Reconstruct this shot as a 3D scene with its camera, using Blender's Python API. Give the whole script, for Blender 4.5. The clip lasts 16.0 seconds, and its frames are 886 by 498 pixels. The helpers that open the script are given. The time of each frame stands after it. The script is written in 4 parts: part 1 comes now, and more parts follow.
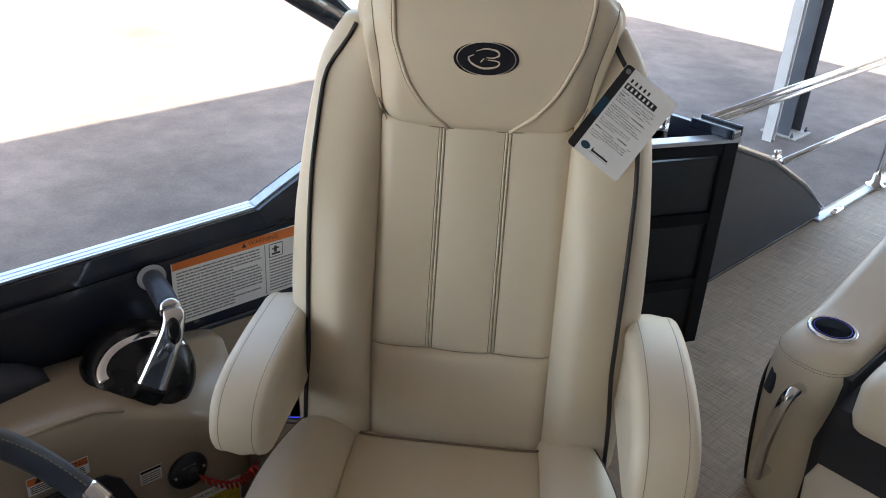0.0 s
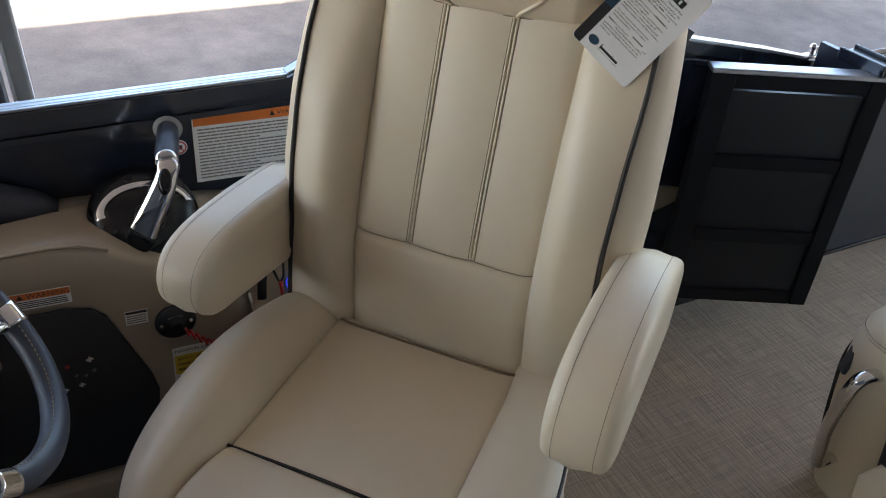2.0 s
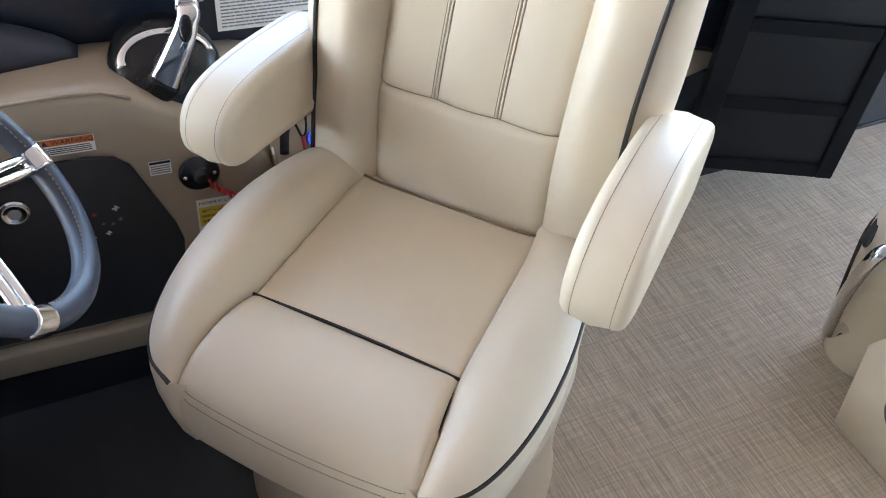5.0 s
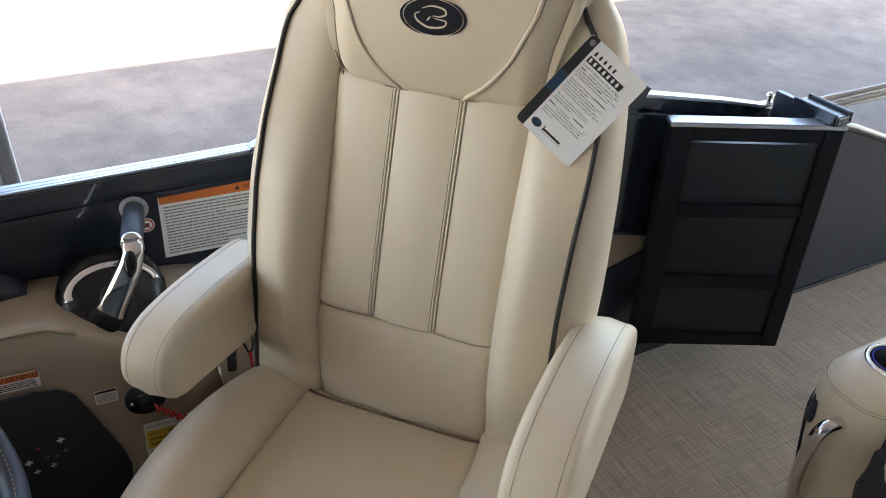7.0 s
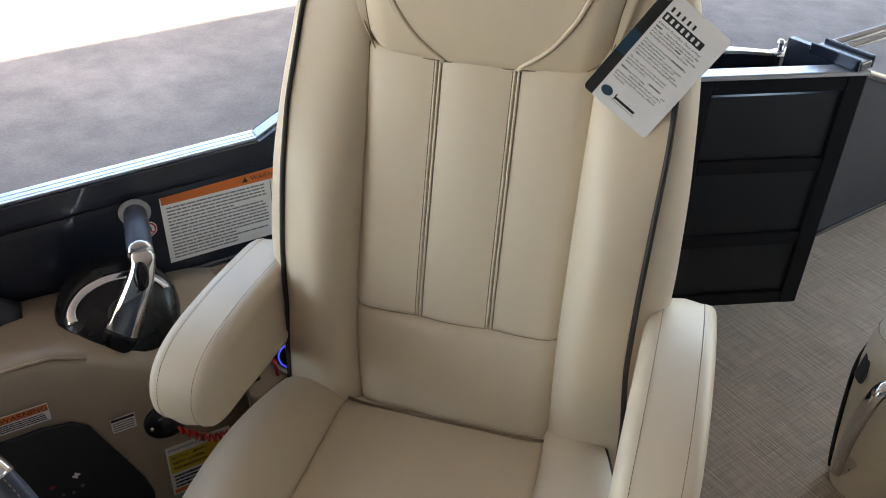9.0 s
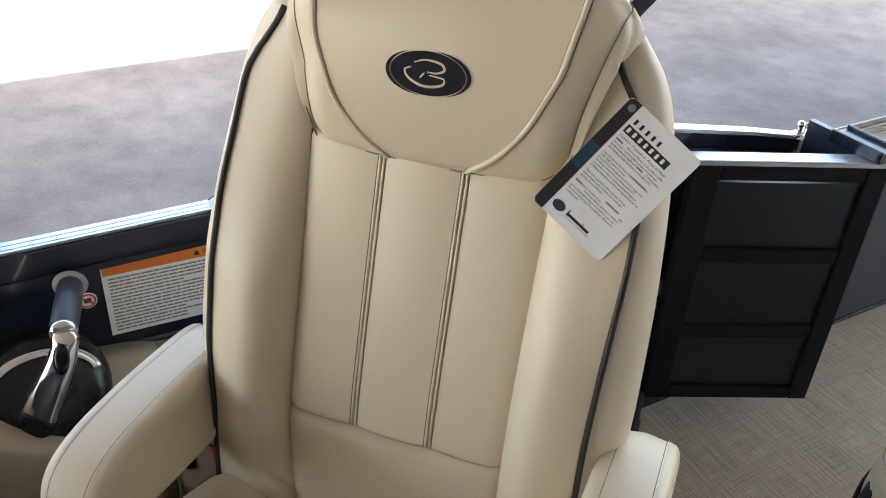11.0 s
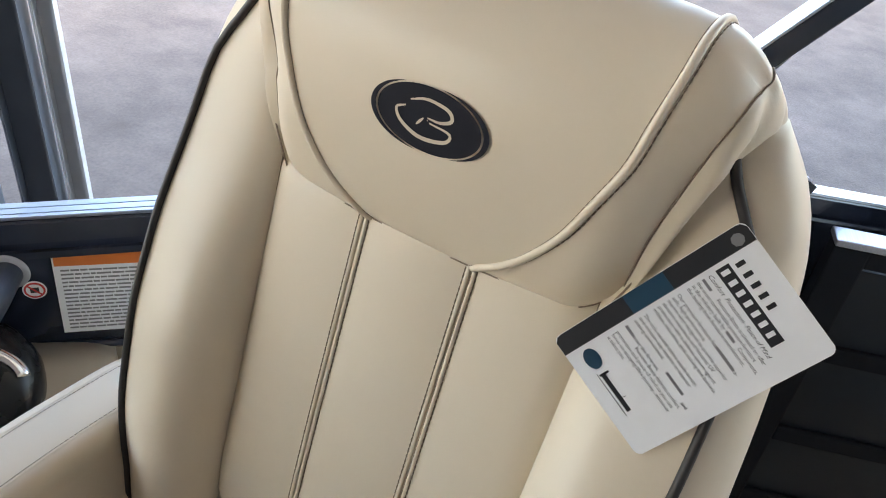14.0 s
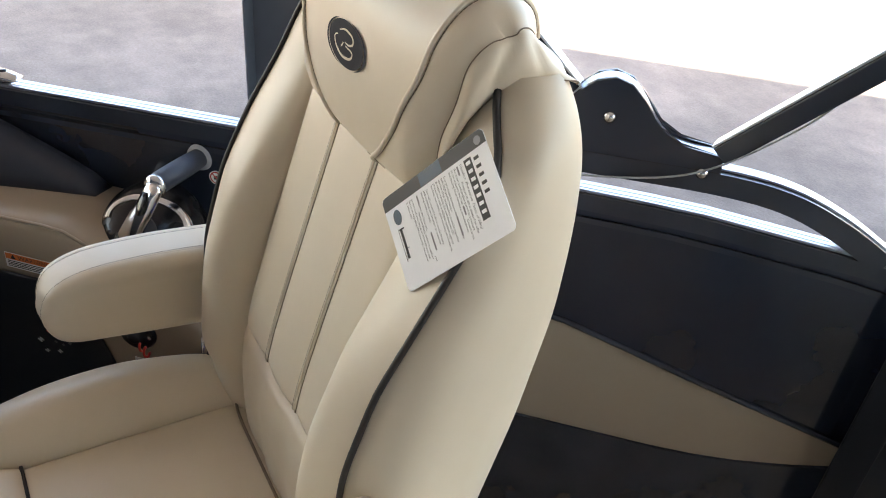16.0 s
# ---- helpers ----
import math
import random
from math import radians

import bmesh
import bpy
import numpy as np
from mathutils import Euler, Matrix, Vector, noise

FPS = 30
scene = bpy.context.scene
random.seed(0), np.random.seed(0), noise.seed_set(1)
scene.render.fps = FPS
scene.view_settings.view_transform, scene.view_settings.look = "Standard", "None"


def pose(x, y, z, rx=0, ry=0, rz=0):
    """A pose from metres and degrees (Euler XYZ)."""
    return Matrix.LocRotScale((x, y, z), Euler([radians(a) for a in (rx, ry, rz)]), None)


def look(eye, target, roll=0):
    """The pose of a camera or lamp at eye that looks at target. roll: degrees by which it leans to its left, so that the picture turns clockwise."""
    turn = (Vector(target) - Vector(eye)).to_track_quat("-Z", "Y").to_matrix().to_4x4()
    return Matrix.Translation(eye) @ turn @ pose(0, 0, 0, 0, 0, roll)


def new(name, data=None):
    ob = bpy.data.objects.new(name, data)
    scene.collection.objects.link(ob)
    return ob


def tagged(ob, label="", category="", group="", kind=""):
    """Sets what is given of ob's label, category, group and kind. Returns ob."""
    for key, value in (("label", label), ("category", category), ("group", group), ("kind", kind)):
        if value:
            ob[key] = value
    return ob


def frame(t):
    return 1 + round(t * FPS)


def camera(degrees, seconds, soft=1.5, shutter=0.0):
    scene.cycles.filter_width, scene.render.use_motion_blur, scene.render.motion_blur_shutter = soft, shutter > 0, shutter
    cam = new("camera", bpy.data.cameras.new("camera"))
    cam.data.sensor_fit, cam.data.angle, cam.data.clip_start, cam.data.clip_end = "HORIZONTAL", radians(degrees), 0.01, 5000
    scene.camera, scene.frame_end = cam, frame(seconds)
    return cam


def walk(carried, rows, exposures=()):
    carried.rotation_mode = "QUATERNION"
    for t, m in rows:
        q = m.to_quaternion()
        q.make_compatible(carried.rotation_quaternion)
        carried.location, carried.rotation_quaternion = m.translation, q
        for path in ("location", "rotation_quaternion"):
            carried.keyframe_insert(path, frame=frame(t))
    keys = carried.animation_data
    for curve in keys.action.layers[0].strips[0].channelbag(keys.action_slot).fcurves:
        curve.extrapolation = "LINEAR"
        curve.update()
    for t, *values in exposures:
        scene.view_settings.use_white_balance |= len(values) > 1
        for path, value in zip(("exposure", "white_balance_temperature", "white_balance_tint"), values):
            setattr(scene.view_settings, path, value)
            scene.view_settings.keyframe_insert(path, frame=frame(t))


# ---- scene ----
cam = camera(57.4, 16.0, 1.0)
PATH = [
    (0, (0.056, 0.01, 1.509), (0.047, 1.769, 0.558), 2.4),
    (0.5, (0.118, -0.061, 1.509), (0.072, 1.719, 0.597), 3.8),
    (1, (0.237, 0.019, 1.513), (0.035, 1.779, 0.585), 3.6),
    (1.5, (0.344, 0.14, 1.49), (-0.057, 1.827, 0.493), 3.5),
    (2, (0.357, 0.129, 1.45), (-0.094, 1.7, 0.298), 3.6),
    (2.5, (0.36, 0.123, 1.414), (-0.082, 1.565, 0.1), 3.5),
    (3, (0.355, 0.111, 1.407), (-0.066, 1.513, 0.045), 4.1),
    (3.2, (0.351, 0.099, 1.401), (-0.066, 1.499, 0.035), 4.3),
    (5.3, (0.353, 0.123, 1.446), (-0.059, 1.487, 0.042), 4.8),
    (5.5, (0.358, 0.124, 1.456), (-0.054, 1.531, 0.096), 4.6),
    (6, (0.373, 0.137, 1.493), (-0.04, 1.65, 0.25), 3.9),
    (6.5, (0.384, 0.141, 1.515), (-0.034, 1.718, 0.358), 3.1),
    (7, (0.398, 0.154, 1.52), (-0.049, 1.771, 0.432), 1.9),
    (7.5, (0.399, 0.158, 1.515), (-0.1, 1.788, 0.468), 1.5),
    (8, (0.392, 0.184, 1.484), (-0.114, 1.791, 0.406), 0.7),
    (8.5, (0.338, 0.198, 1.478), (-0.098, 1.793, 0.354), -0.2),
    (9, (0.238, 0.234, 1.483), (-0.086, 1.83, 0.323), 0.1),
    (9.5, (0.187, 0.264, 1.487), (-0.035, 1.878, 0.327), 1.4),
    (10, (0.222, 0.302, 1.511), (-0.002, 1.945, 0.393), 1.7),
    (10.2, (0.252, 0.33, 1.514), (-0.004, 1.976, 0.408), 1.8),
    (12.3, (0.340, 0.452, 1.482), (-0.208, 1.998, 0.341), 2.0),
    (12.5, (0.337, 0.472, 1.477), (-0.195, 2.010, 0.315), 1.9),
    (13, (0.275, 0.533, 1.459), (-0.199, 2.072, 0.272), 4.1),
    (13.5, (0.225, 0.604, 1.449), (-0.238, 2.139, 0.253), 6.4),
    (14, (0.31, 0.724, 1.457), (-0.336, 2.182, 0.249), 7.7),
    (14.5, (0.41, 0.753, 1.45), (-0.491, 2.034, 0.206), 7.3),
    (15, (0.559, 0.674, 1.471), (-0.455, 1.926, 0.286), 8.7),
    (15.5, (0.693, 0.68, 1.503), (-0.46, 1.852, 0.363), 8.0),
    (16, (0.785, 0.766, 1.504), (-0.517, 1.77, 0.365), 5.8),
]
EXPOSURES = [(t, ev, k, 10) for t, ev, k in ((0, 2.83, 7300), (0.5, 2.25, 7300), (1.5, 2.4, 7300), (2.0, 2.85, 7300), (2.5, 3.98, 7200), (3.0, 4.15, 6900), (5.3, 4.25, 6800), (5.7, 4.0, 6800), (6.2, 3.78, 7300), (7.0, 3.3, 7500), (8.0, 3.02, 7500), (8.5, 3.0, 7500), (9.5, 3.32, 7700), (12.5, 3.32, 7700), (13.0, 3.3, 7700), (14.0, 3.45, 7300), (15.0, 3.5, 7500), (16, 3.45, 7600))]
walk(cam, [(t, look(eye, target, roll)) for t, eye, target, roll in PATH], EXPOSURES)


# ---- world, sun, exposure ----
BOAT = pose(-0.3, 1.336, 0, 0, 0, -46.4)      # x inboard from the side fence, y aft along it
CHAIR = pose(0.092, 1.168, 0, 0, 0, -5.0)     # x across the chair, y to its back
GROUND = -1.3

world = bpy.data.worlds.new("sky")
scene.world = world
world.use_nodes = True
wn = world.node_tree.nodes
sky = wn.new("ShaderNodeTexSky")
sky.sky_type = "NISHITA"
sky.sun_disc = False
sky.sun_elevation = radians(48)
sky.sun_rotation = radians(171)
sky.air_density, sky.dust_density = 1.0, 2.0
wn["Background"].inputs[1].default_value = 0.15
world.node_tree.links.new(sky.outputs[0], wn["Background"].inputs[0])

sun = new("sun", bpy.data.lights.new("sun", "SUN"))
sun.data.energy, sun.data.angle, sun.data.color = 4.2, radians(0.6), (1.0, 0.95, 0.87)
sun_from = BOAT.to_3x3() @ Vector((0.816, -0.56, 1.0))
sun.matrix_world = look(sun_from * 20, (0, 0, 0))


# ---- materials ----
def material(name, colour, rough=0.5, metal=0.0, coat=0.0, spec=0.5):
    m = bpy.data.materials.new(name)
    m.use_nodes = True
    b = m.node_tree.nodes["Principled BSDF"]
    b.inputs["Base Color"].default_value = (*colour, 1)
    b.inputs["Roughness"].default_value = rough
    b.inputs["Metallic"].default_value = metal
    b.inputs["Coat Weight"].default_value = coat
    b.inputs["Specular IOR Level"].default_value = spec
    return m


def link(m, a, ao, b, bi):
    m.node_tree.links.new(a.outputs[ao], b.inputs[bi])


def coords(m, scale=(1, 1, 1), rot=(0, 0, 0)):
    tc, mp = m.node_tree.nodes.new("ShaderNodeTexCoord"), m.node_tree.nodes.new("ShaderNodeMapping")
    mp.inputs["Scale"].default_value, mp.inputs["Rotation"].default_value = scale, rot
    link(m, tc, "Object", mp, "Vector")
    return mp


def vary(m, scale, low, high, detail=4.0, stretch=(1, 1, 1), rot=(0, 0, 0)):
    """Multiply the base colour by a noise between low and high; calls stack."""
    n = m.node_tree.nodes
    b = n["Principled BSDF"]
    tex, rng, mix = n.new("ShaderNodeTexNoise"), n.new("ShaderNodeMapRange"), n.new("ShaderNodeMix")
    link(m, coords(m, stretch, rot), 0, tex, "Vector")
    tex.inputs["Scale"].default_value, tex.inputs["Detail"].default_value = scale, detail
    link(m, tex, 0, rng, 0)
    rng.inputs[1].default_value, rng.inputs[2].default_value = 0.3, 0.7
    rng.inputs[3].default_value, rng.inputs[4].default_value = low, high
    mix.data_type, mix.blend_type = "RGBA", "MULTIPLY"
    mix.inputs[0].default_value = 1.0
    old = b.inputs["Base Color"].links
    if old:
        m.node_tree.links.new(old[0].from_socket, mix.inputs[6])
    else:
        mix.inputs[6].default_value = b.inputs["Base Color"].default_value
    link(m, rng, 0, mix, 7)
    m.node_tree.links.new(mix.outputs[2], b.inputs["Base Color"])
    return tex


def relief(m, scale, strength, dist=0.001, detail=3.0, kind="noise", stretch=(1, 1, 1), rot=(0, 0, 0)):
    n = m.node_tree.nodes
    b = n["Principled BSDF"]
    tex = n.new("ShaderNodeTexVoronoi" if kind == "cells" else "ShaderNodeTexNoise")
    link(m, coords(m, stretch, rot), 0, tex, "Vector")
    tex.inputs["Scale"].default_value = scale
    if kind == "noise":
        tex.inputs["Detail"].default_value = detail
    bump = n.new("ShaderNodeBump")
    bump.inputs["Strength"].default_value, bump.inputs["Distance"].default_value = strength, dist
    link(m, tex, 0, bump, "Height")
    old = b.inputs["Normal"].links
    if old:
        m.node_tree.links.new(old[0].from_socket, bump.inputs["Normal"])
    link(m, bump, 0, b, "Normal")


def gloss(m, scale, low, high):
    n = m.node_tree.nodes
    tex, rng = n.new("ShaderNodeTexNoise"), n.new("ShaderNodeMapRange")
    link(m, coords(m), 0, tex, "Vector")
    tex.inputs["Scale"].default_value, tex.inputs["Detail"].default_value = scale, 5
    link(m, tex, 0, rng, 0)
    rng.inputs[1].default_value, rng.inputs[2].default_value = 0.35, 0.65
    rng.inputs[3].default_value, rng.inputs[4].default_value = low, high
    link(m, rng, 0, n["Principled BSDF"], "Roughness")


def vinyl(name, colour, rough=0.38):
    m = material(name, colour, rough, spec=0.48)
    vary(m, 5, 0.95, 1.03)
    relief(m, 7, 0.14, 0.006, 2)
    relief(m, 1100, 0.06, 0.0005, kind="cells")
    gloss(m, 22, rough - 0.05, rough + 0.08)
    return m


CREAM = vinyl("cream_vinyl", (0.69, 0.595, 0.46))
PIPING = material("brown_piping", (0.022, 0.018, 0.017), 0.55)
relief(PIPING, 300, 0.2, 0.0005)
THREAD = material("cream_thread", (0.30, 0.235, 0.16), 0.8)
DARK_THREAD = material("brown_thread", (0.21, 0.165, 0.115), 0.8)
SEAM = material("seam_shadow", (0.22, 0.165, 0.115), 0.7)
CHROME = material("chrome", (0.78, 0.78, 0.8), 0.07, 1.0)
gloss(CHROME, 30, 0.04, 0.12)
SILVER = material("anodised_rail", (0.62, 0.66, 0.73), 0.34, 0.85)
vary(SILVER, 300, 0.9, 1.06, stretch=(1, 0.02, 1))
gloss(SILVER, 40, 0.28, 0.42)
TUBE = material("polished_tube", (0.8, 0.8, 0.82), 0.2, 1.0)
BLACK = material("black_gelcoat", (0.016, 0.022, 0.038), 0.16, coat=0.5)
vary(BLACK, 6, 0.9, 1.12)
gloss(BLACK, 14, 0.10, 0.24)
relief(BLACK, 3, 0.03, 0.004, 1)
FRAME = material("black_powder_coat", (0.021, 0.027, 0.042), 0.26, coat=0.4)
relief(FRAME, 700, 0.15, 0.0004)
vary(FRAME, 8, 0.8, 1.3)
GREY = material("charcoal_panel", (0.034, 0.039, 0.052), 0.5)
vary(GREY, 7, 0.85, 1.15)
relief(GREY, 600, 0.2, 0.0005)
BEIGE = material("beige_gelcoat", (0.40, 0.33, 0.25), 0.32, coat=0.15)
vary(BEIGE, 4, 0.97, 1.03)
gloss(BEIGE, 9, 0.30, 0.34)
relief(BEIGE, 5, 0.12, 0.004, 2)
GLOSS = material("gloss_black_plastic", (0.008, 0.009, 0.012), 0.22, spec=0.35)
gloss(GLOSS, 20, 0.18, 0.3)
# matt black that paints the shade of a deep well on a flat disc
WELL_SHADE = material("well_shade_black", (0.008, 0.008, 0.010), 0.9, spec=0.1)
DASH = material("black_dash", (0.022, 0.025, 0.033), 0.3)
relief(DASH, 800, 0.15, 0.0004, kind="cells")
RUBBER = material("black_rubber", (0.040, 0.043, 0.052), 0.65)
relief(RUBBER, 260, 0.3, 0.001)
GRIP = material("navy_leather", (0.035, 0.042, 0.062), 0.42)
relief(GRIP, 900, 0.3, 0.0006, kind="cells")
gloss(GRIP, 30, 0.36, 0.5)
GREYCAP = material("grey_plastic", (0.32, 0.33, 0.35), 0.4)
WHITE = material("white_print", (0.86, 0.87, 0.885), 0.35)
vary(WHITE, 30, 0.96, 1.02)
INK = material("black_ink", (0.015, 0.015, 0.018), 0.5)
GREYINK = material("grey_ink", (0.22, 0.22, 0.23), 0.5)
ORANGE = material("orange_print", (0.75, 0.20, 0.05), 0.45)
YELLOW = material("yellow_print", (0.75, 0.55, 0.06), 0.45)
RED = material("red_cord", (0.55, 0.03, 0.03), 0.4)
NAVY = material("navy_embroidery", (0.010, 0.011, 0.018), 0.75, spec=0.25)
relief(NAVY, 500, 0.25, 0.0008, stretch=(1, 1, 0.15))
LOGO_CREAM = material("cream_embroidery", (0.62, 0.54, 0.42), 0.6)
TEAL = material("teal_print", (0.012, 0.05, 0.09), 0.4)
ASPHALT = material("asphalt", (0.158, 0.128, 0.109), 0.92)
vary(ASPHALT, 0.5, 0.72, 1.25, 6)
vary(ASPHALT, 5, 0.85, 1.15, 8)
vary(ASPHALT, 40, 0.90, 1.10, 6)
vary(ASPHALT, 1.6, 0.86, 1.14, 3)
relief(ASPHALT, 60, 0.4, 0.012, 6)
STEEL = material("painted_steel", (0.11, 0.125, 0.15), 0.45)
vary(STEEL, 3, 0.85, 1.12)
relief(STEEL, 40, 0.08, 0.003)
GALV = material("white_channel", (0.7, 0.7, 0.7), 0.4)
vary(GALV, 6, 0.9, 1.05)
ROOF = material("roof_sheet", (0.62, 0.62, 0.61), 0.6)
vary(ROOF, 1, 0.9, 1.05)
CONCRETE = material("concrete_pad", (0.42, 0.41, 0.38), 0.9)
vary(CONCRETE, 8, 0.8, 1.1)


def led(name, colour, power):
    m = bpy.data.materials.new(name)
    m.use_nodes = True
    b = m.node_tree.nodes["Principled BSDF"]
    b.inputs["Base Color"].default_value = (*colour, 1)
    b.inputs["Emission Color"].default_value = (*colour, 1)
    b.inputs["Emission Strength"].default_value = power
    return m


BLUE_LED = led("blue_led", (0.05, 0.08, 1.0), 0.12)
DIM_LED = led("dim_led", (0.02, 0.03, 0.35), 0.08)

# woven vinyl deck: two crossing sets of fine threads, streaky brown and grey
WEAVE = material("woven_vinyl", (0.605, 0.515, 0.412), 0.6)
vary(WEAVE, 2.2, 0.9, 1.08, 3)
vary(WEAVE, 1.0, 0.87, 1.09, 1, stretch=(190, 8, 1))
vary(WEAVE, 1.0, 0.74, 1.17, 1, stretch=(7, 230, 1))
vary(WEAVE, 1.0, 0.86, 1.10, 1, stretch=(40, 420, 1))
relief(WEAVE, 1.0, 0.35, 0.002, 1, stretch=(320, 9, 1))
relief(WEAVE, 1.0, 0.45, 0.002, 1, stretch=(9, 230, 1))


# ---- mesh helpers ----
def mesh_of(name, verts, faces, mat, smooth=True):
    me = bpy.data.meshes.new(name)
    me.from_pydata([tuple(v) for v in verts], [], faces)
    me.materials.append(mat)
    bm = bmesh.new()
    bm.from_mesh(me)
    bmesh.ops.recalc_face_normals(bm, faces=bm.faces)
    bm.to_mesh(me)
    bm.free()
    if smooth:
        me.polygons.foreach_set("use_smooth", [True] * len(me.polygons))
    me.update()
    return me


def part(name, vf, mat, parent=None, label="", smooth=True, at=None):
    ob = new(name, mesh_of(name, vf[0], vf[1], mat, smooth))
    if parent is not None:
        ob.parent = parent
    if at is not None:
        ob.matrix_basis = at
    if label:
        tagged(ob, label)
    return ob


def thing(name, m, label, category, group="", kind=""):
    ob = new(name)
    ob.empty_display_size = 0.05
    ob.matrix_world = m
    return tagged(ob, label, category, group, kind)


def structure(name, vf, mat, m, label, category, smooth=False):
    ob = part(name, vf, mat, None, smooth=smooth)
    ob.matrix_world = m
    return tagged(ob, label, category, kind="structure")


def grid(P, wrap=False, cap=False):
    """Verts and faces of an array of points P[i][j]; wrap closes j, cap closes the first and last row."""
    P = np.asarray(P, float)
    a, b = P.shape[:2]
    faces = []
    for i in range(a - 1):
        for j in range(b if wrap else b - 1):
            k = (j + 1) % b
            faces.append((i * b + j, i * b + k, (i + 1) * b + k, (i + 1) * b + j))
    if cap:
        faces.append(tuple(range(b))[::-1])
        faces.append(tuple((a - 1) * b + j for j in range(b)))
    return P.reshape(-1, 3).tolist(), faces


def join(*vfs):
    V, F = [], []
    for v, f in vfs:
        n = len(V)
        V += list(v)
        F += [tuple(i + n for i in q) for q in f]
    return V, F


def moved(vf, m):
    return [tuple(m @ Vector(v)) for v in vf[0]], vf[1]


def box(x0, x1, y0, y1, z0, z1, r=0.0):
    """A box with its edges bevelled by r."""
    bm = bmesh.new()
    bmesh.ops.create_cube(bm, size=1)
    for v in bm.verts:
        v.co = ((x0 + x1) / 2 + v.co.x * (x1 - x0), (y0 + y1) / 2 + v.co.y * (y1 - y0), (z0 + z1) / 2 + v.co.z * (z1 - z0))
    if r:
        bmesh.ops.bevel(bm, geom=bm.edges[:], offset=r, segments=2, profile=0.5, affect="EDGES")
    bm.verts.index_update()
    out = [tuple(v.co) for v in bm.verts], [tuple(v.index for v in f.verts) for f in bm.faces]
    bm.free()
    return out


def prism(outline, lo, hi, axis="x", r=0.0):
    """An outline of (a, b) pairs drawn out from lo to hi along an axis, its rims bevelled by r."""
    put = {"x": lambda a, b, c: (c, a, b), "y": lambda a, b, c: (a, c, b), "z": lambda a, b, c: (a, b, c)}[axis]
    bm = bmesh.new()
    low = [bm.verts.new(put(a, b, lo)) for a, b in outline]
    high = [bm.verts.new(put(a, b, hi)) for a, b in outline]
    n = len(outline)
    f1, f2 = bm.faces.new(low[::-1]), bm.faces.new(high)
    for i in range(n):
        bm.faces.new((low[i], low[(i + 1) % n], high[(i + 1) % n], high[i]))
    if r:
        bmesh.ops.bevel(bm, geom=list(set(f1.edges) | set(f2.edges)), offset=r, segments=2, profile=0.5, affect="EDGES")
    bm.verts.index_update()
    out = [tuple(v.co) for v in bm.verts], [tuple(v.index for v in f.verts) for f in bm.faces]
    bm.free()
    return out


def smooth_line(pts, n):
    """n points on a Catmull-Rom line through pts."""
    p = [np.array(q, float) for q in pts]
    p = [2 * p[0] - p[1]] + p + [2 * p[-1] - p[-2]]
    out = []
    for s in np.linspace(0, len(p) - 3 - 1e-9, n):
        i = int(s)
        t = s - i
        a, b, c, d = p[i:i + 4]
        out.append(0.5 * (2 * b + (c - a) * t + (2 * a - 5 * b + 4 * c - d) * t * t + (3 * b - a - 3 * c + d) * t ** 3))
    return out


def tube(pts, r, sides=8, closed=False, squash=None):
    """A tube of radius r (a number or one a point) along pts."""
    p = np.array(pts, float)
    n = len(p)
    t = (np.roll(p, -1, 0) - np.roll(p, 1, 0)) if closed else np.gradient(p, axis=0)
    t /= np.linalg.norm(t, axis=1)[:, None] + 1e-12
    ref = np.array([0, 0, 1.0]) if abs(t[0][2]) < 0.9 else np.array([1.0, 0, 0])
    rows = []
    u = np.cross(t[0], ref)
    for i in range(n):
        u = u - t[i] * (u @ t[i])
        u /= np.linalg.norm(u)
        v = np.cross(t[i], u)
        ri = r[i] if hasattr(r, "__len__") else r
        k = squash or 1.0
        rows.append([p[i] + ri * (math.cos(a) * u + k * math.sin(a) * v) for a in np.linspace(0, 2 * math.pi, sides, endpoint=False)])
    if closed:
        rows.append(rows[0])
    return grid(rows, wrap=True, cap=not closed)


def lathe(profile, sides=32):
    """A profile of (radius, height) pairs turned about z."""
    rows = [[(r * math.cos(a), r * math.sin(a), h) for a in np.linspace(0, 2 * math.pi, sides, endpoint=False)] for r, h in profile]
    return grid(rows, wrap=True, cap=True)


def dashes(pts, length, gap, r):
    """A row of short threads along a line of points."""
    p = np.array(pts, float)
    s = np.concatenate([[0], np.cumsum(np.linalg.norm(np.diff(p, axis=0), axis=1))])
    out, d = [], 0.0
    at = lambda q: np.array([np.interp(q, s, p[:, k]) for k in range(3)])
    while d + length < s[-1]:
        out.append(tube([at(d), at(d + length / 2), at(d + length)], [r * 0.6, r, r * 0.6], 4))
        d += length + gap
    return join(*out)


def ruled(x, rows):
    return np.interp(x, [a for a, b in rows], [b for a, b in rows])


# ---- ground and shelter ----
ground = structure("ground", grid([[(x, y, GROUND) for y in (-400, 400)] for x in (-400, 400)]), ASPHALT, Matrix(), "grey asphalt yard, part shaded, with light patches", "asphalt")


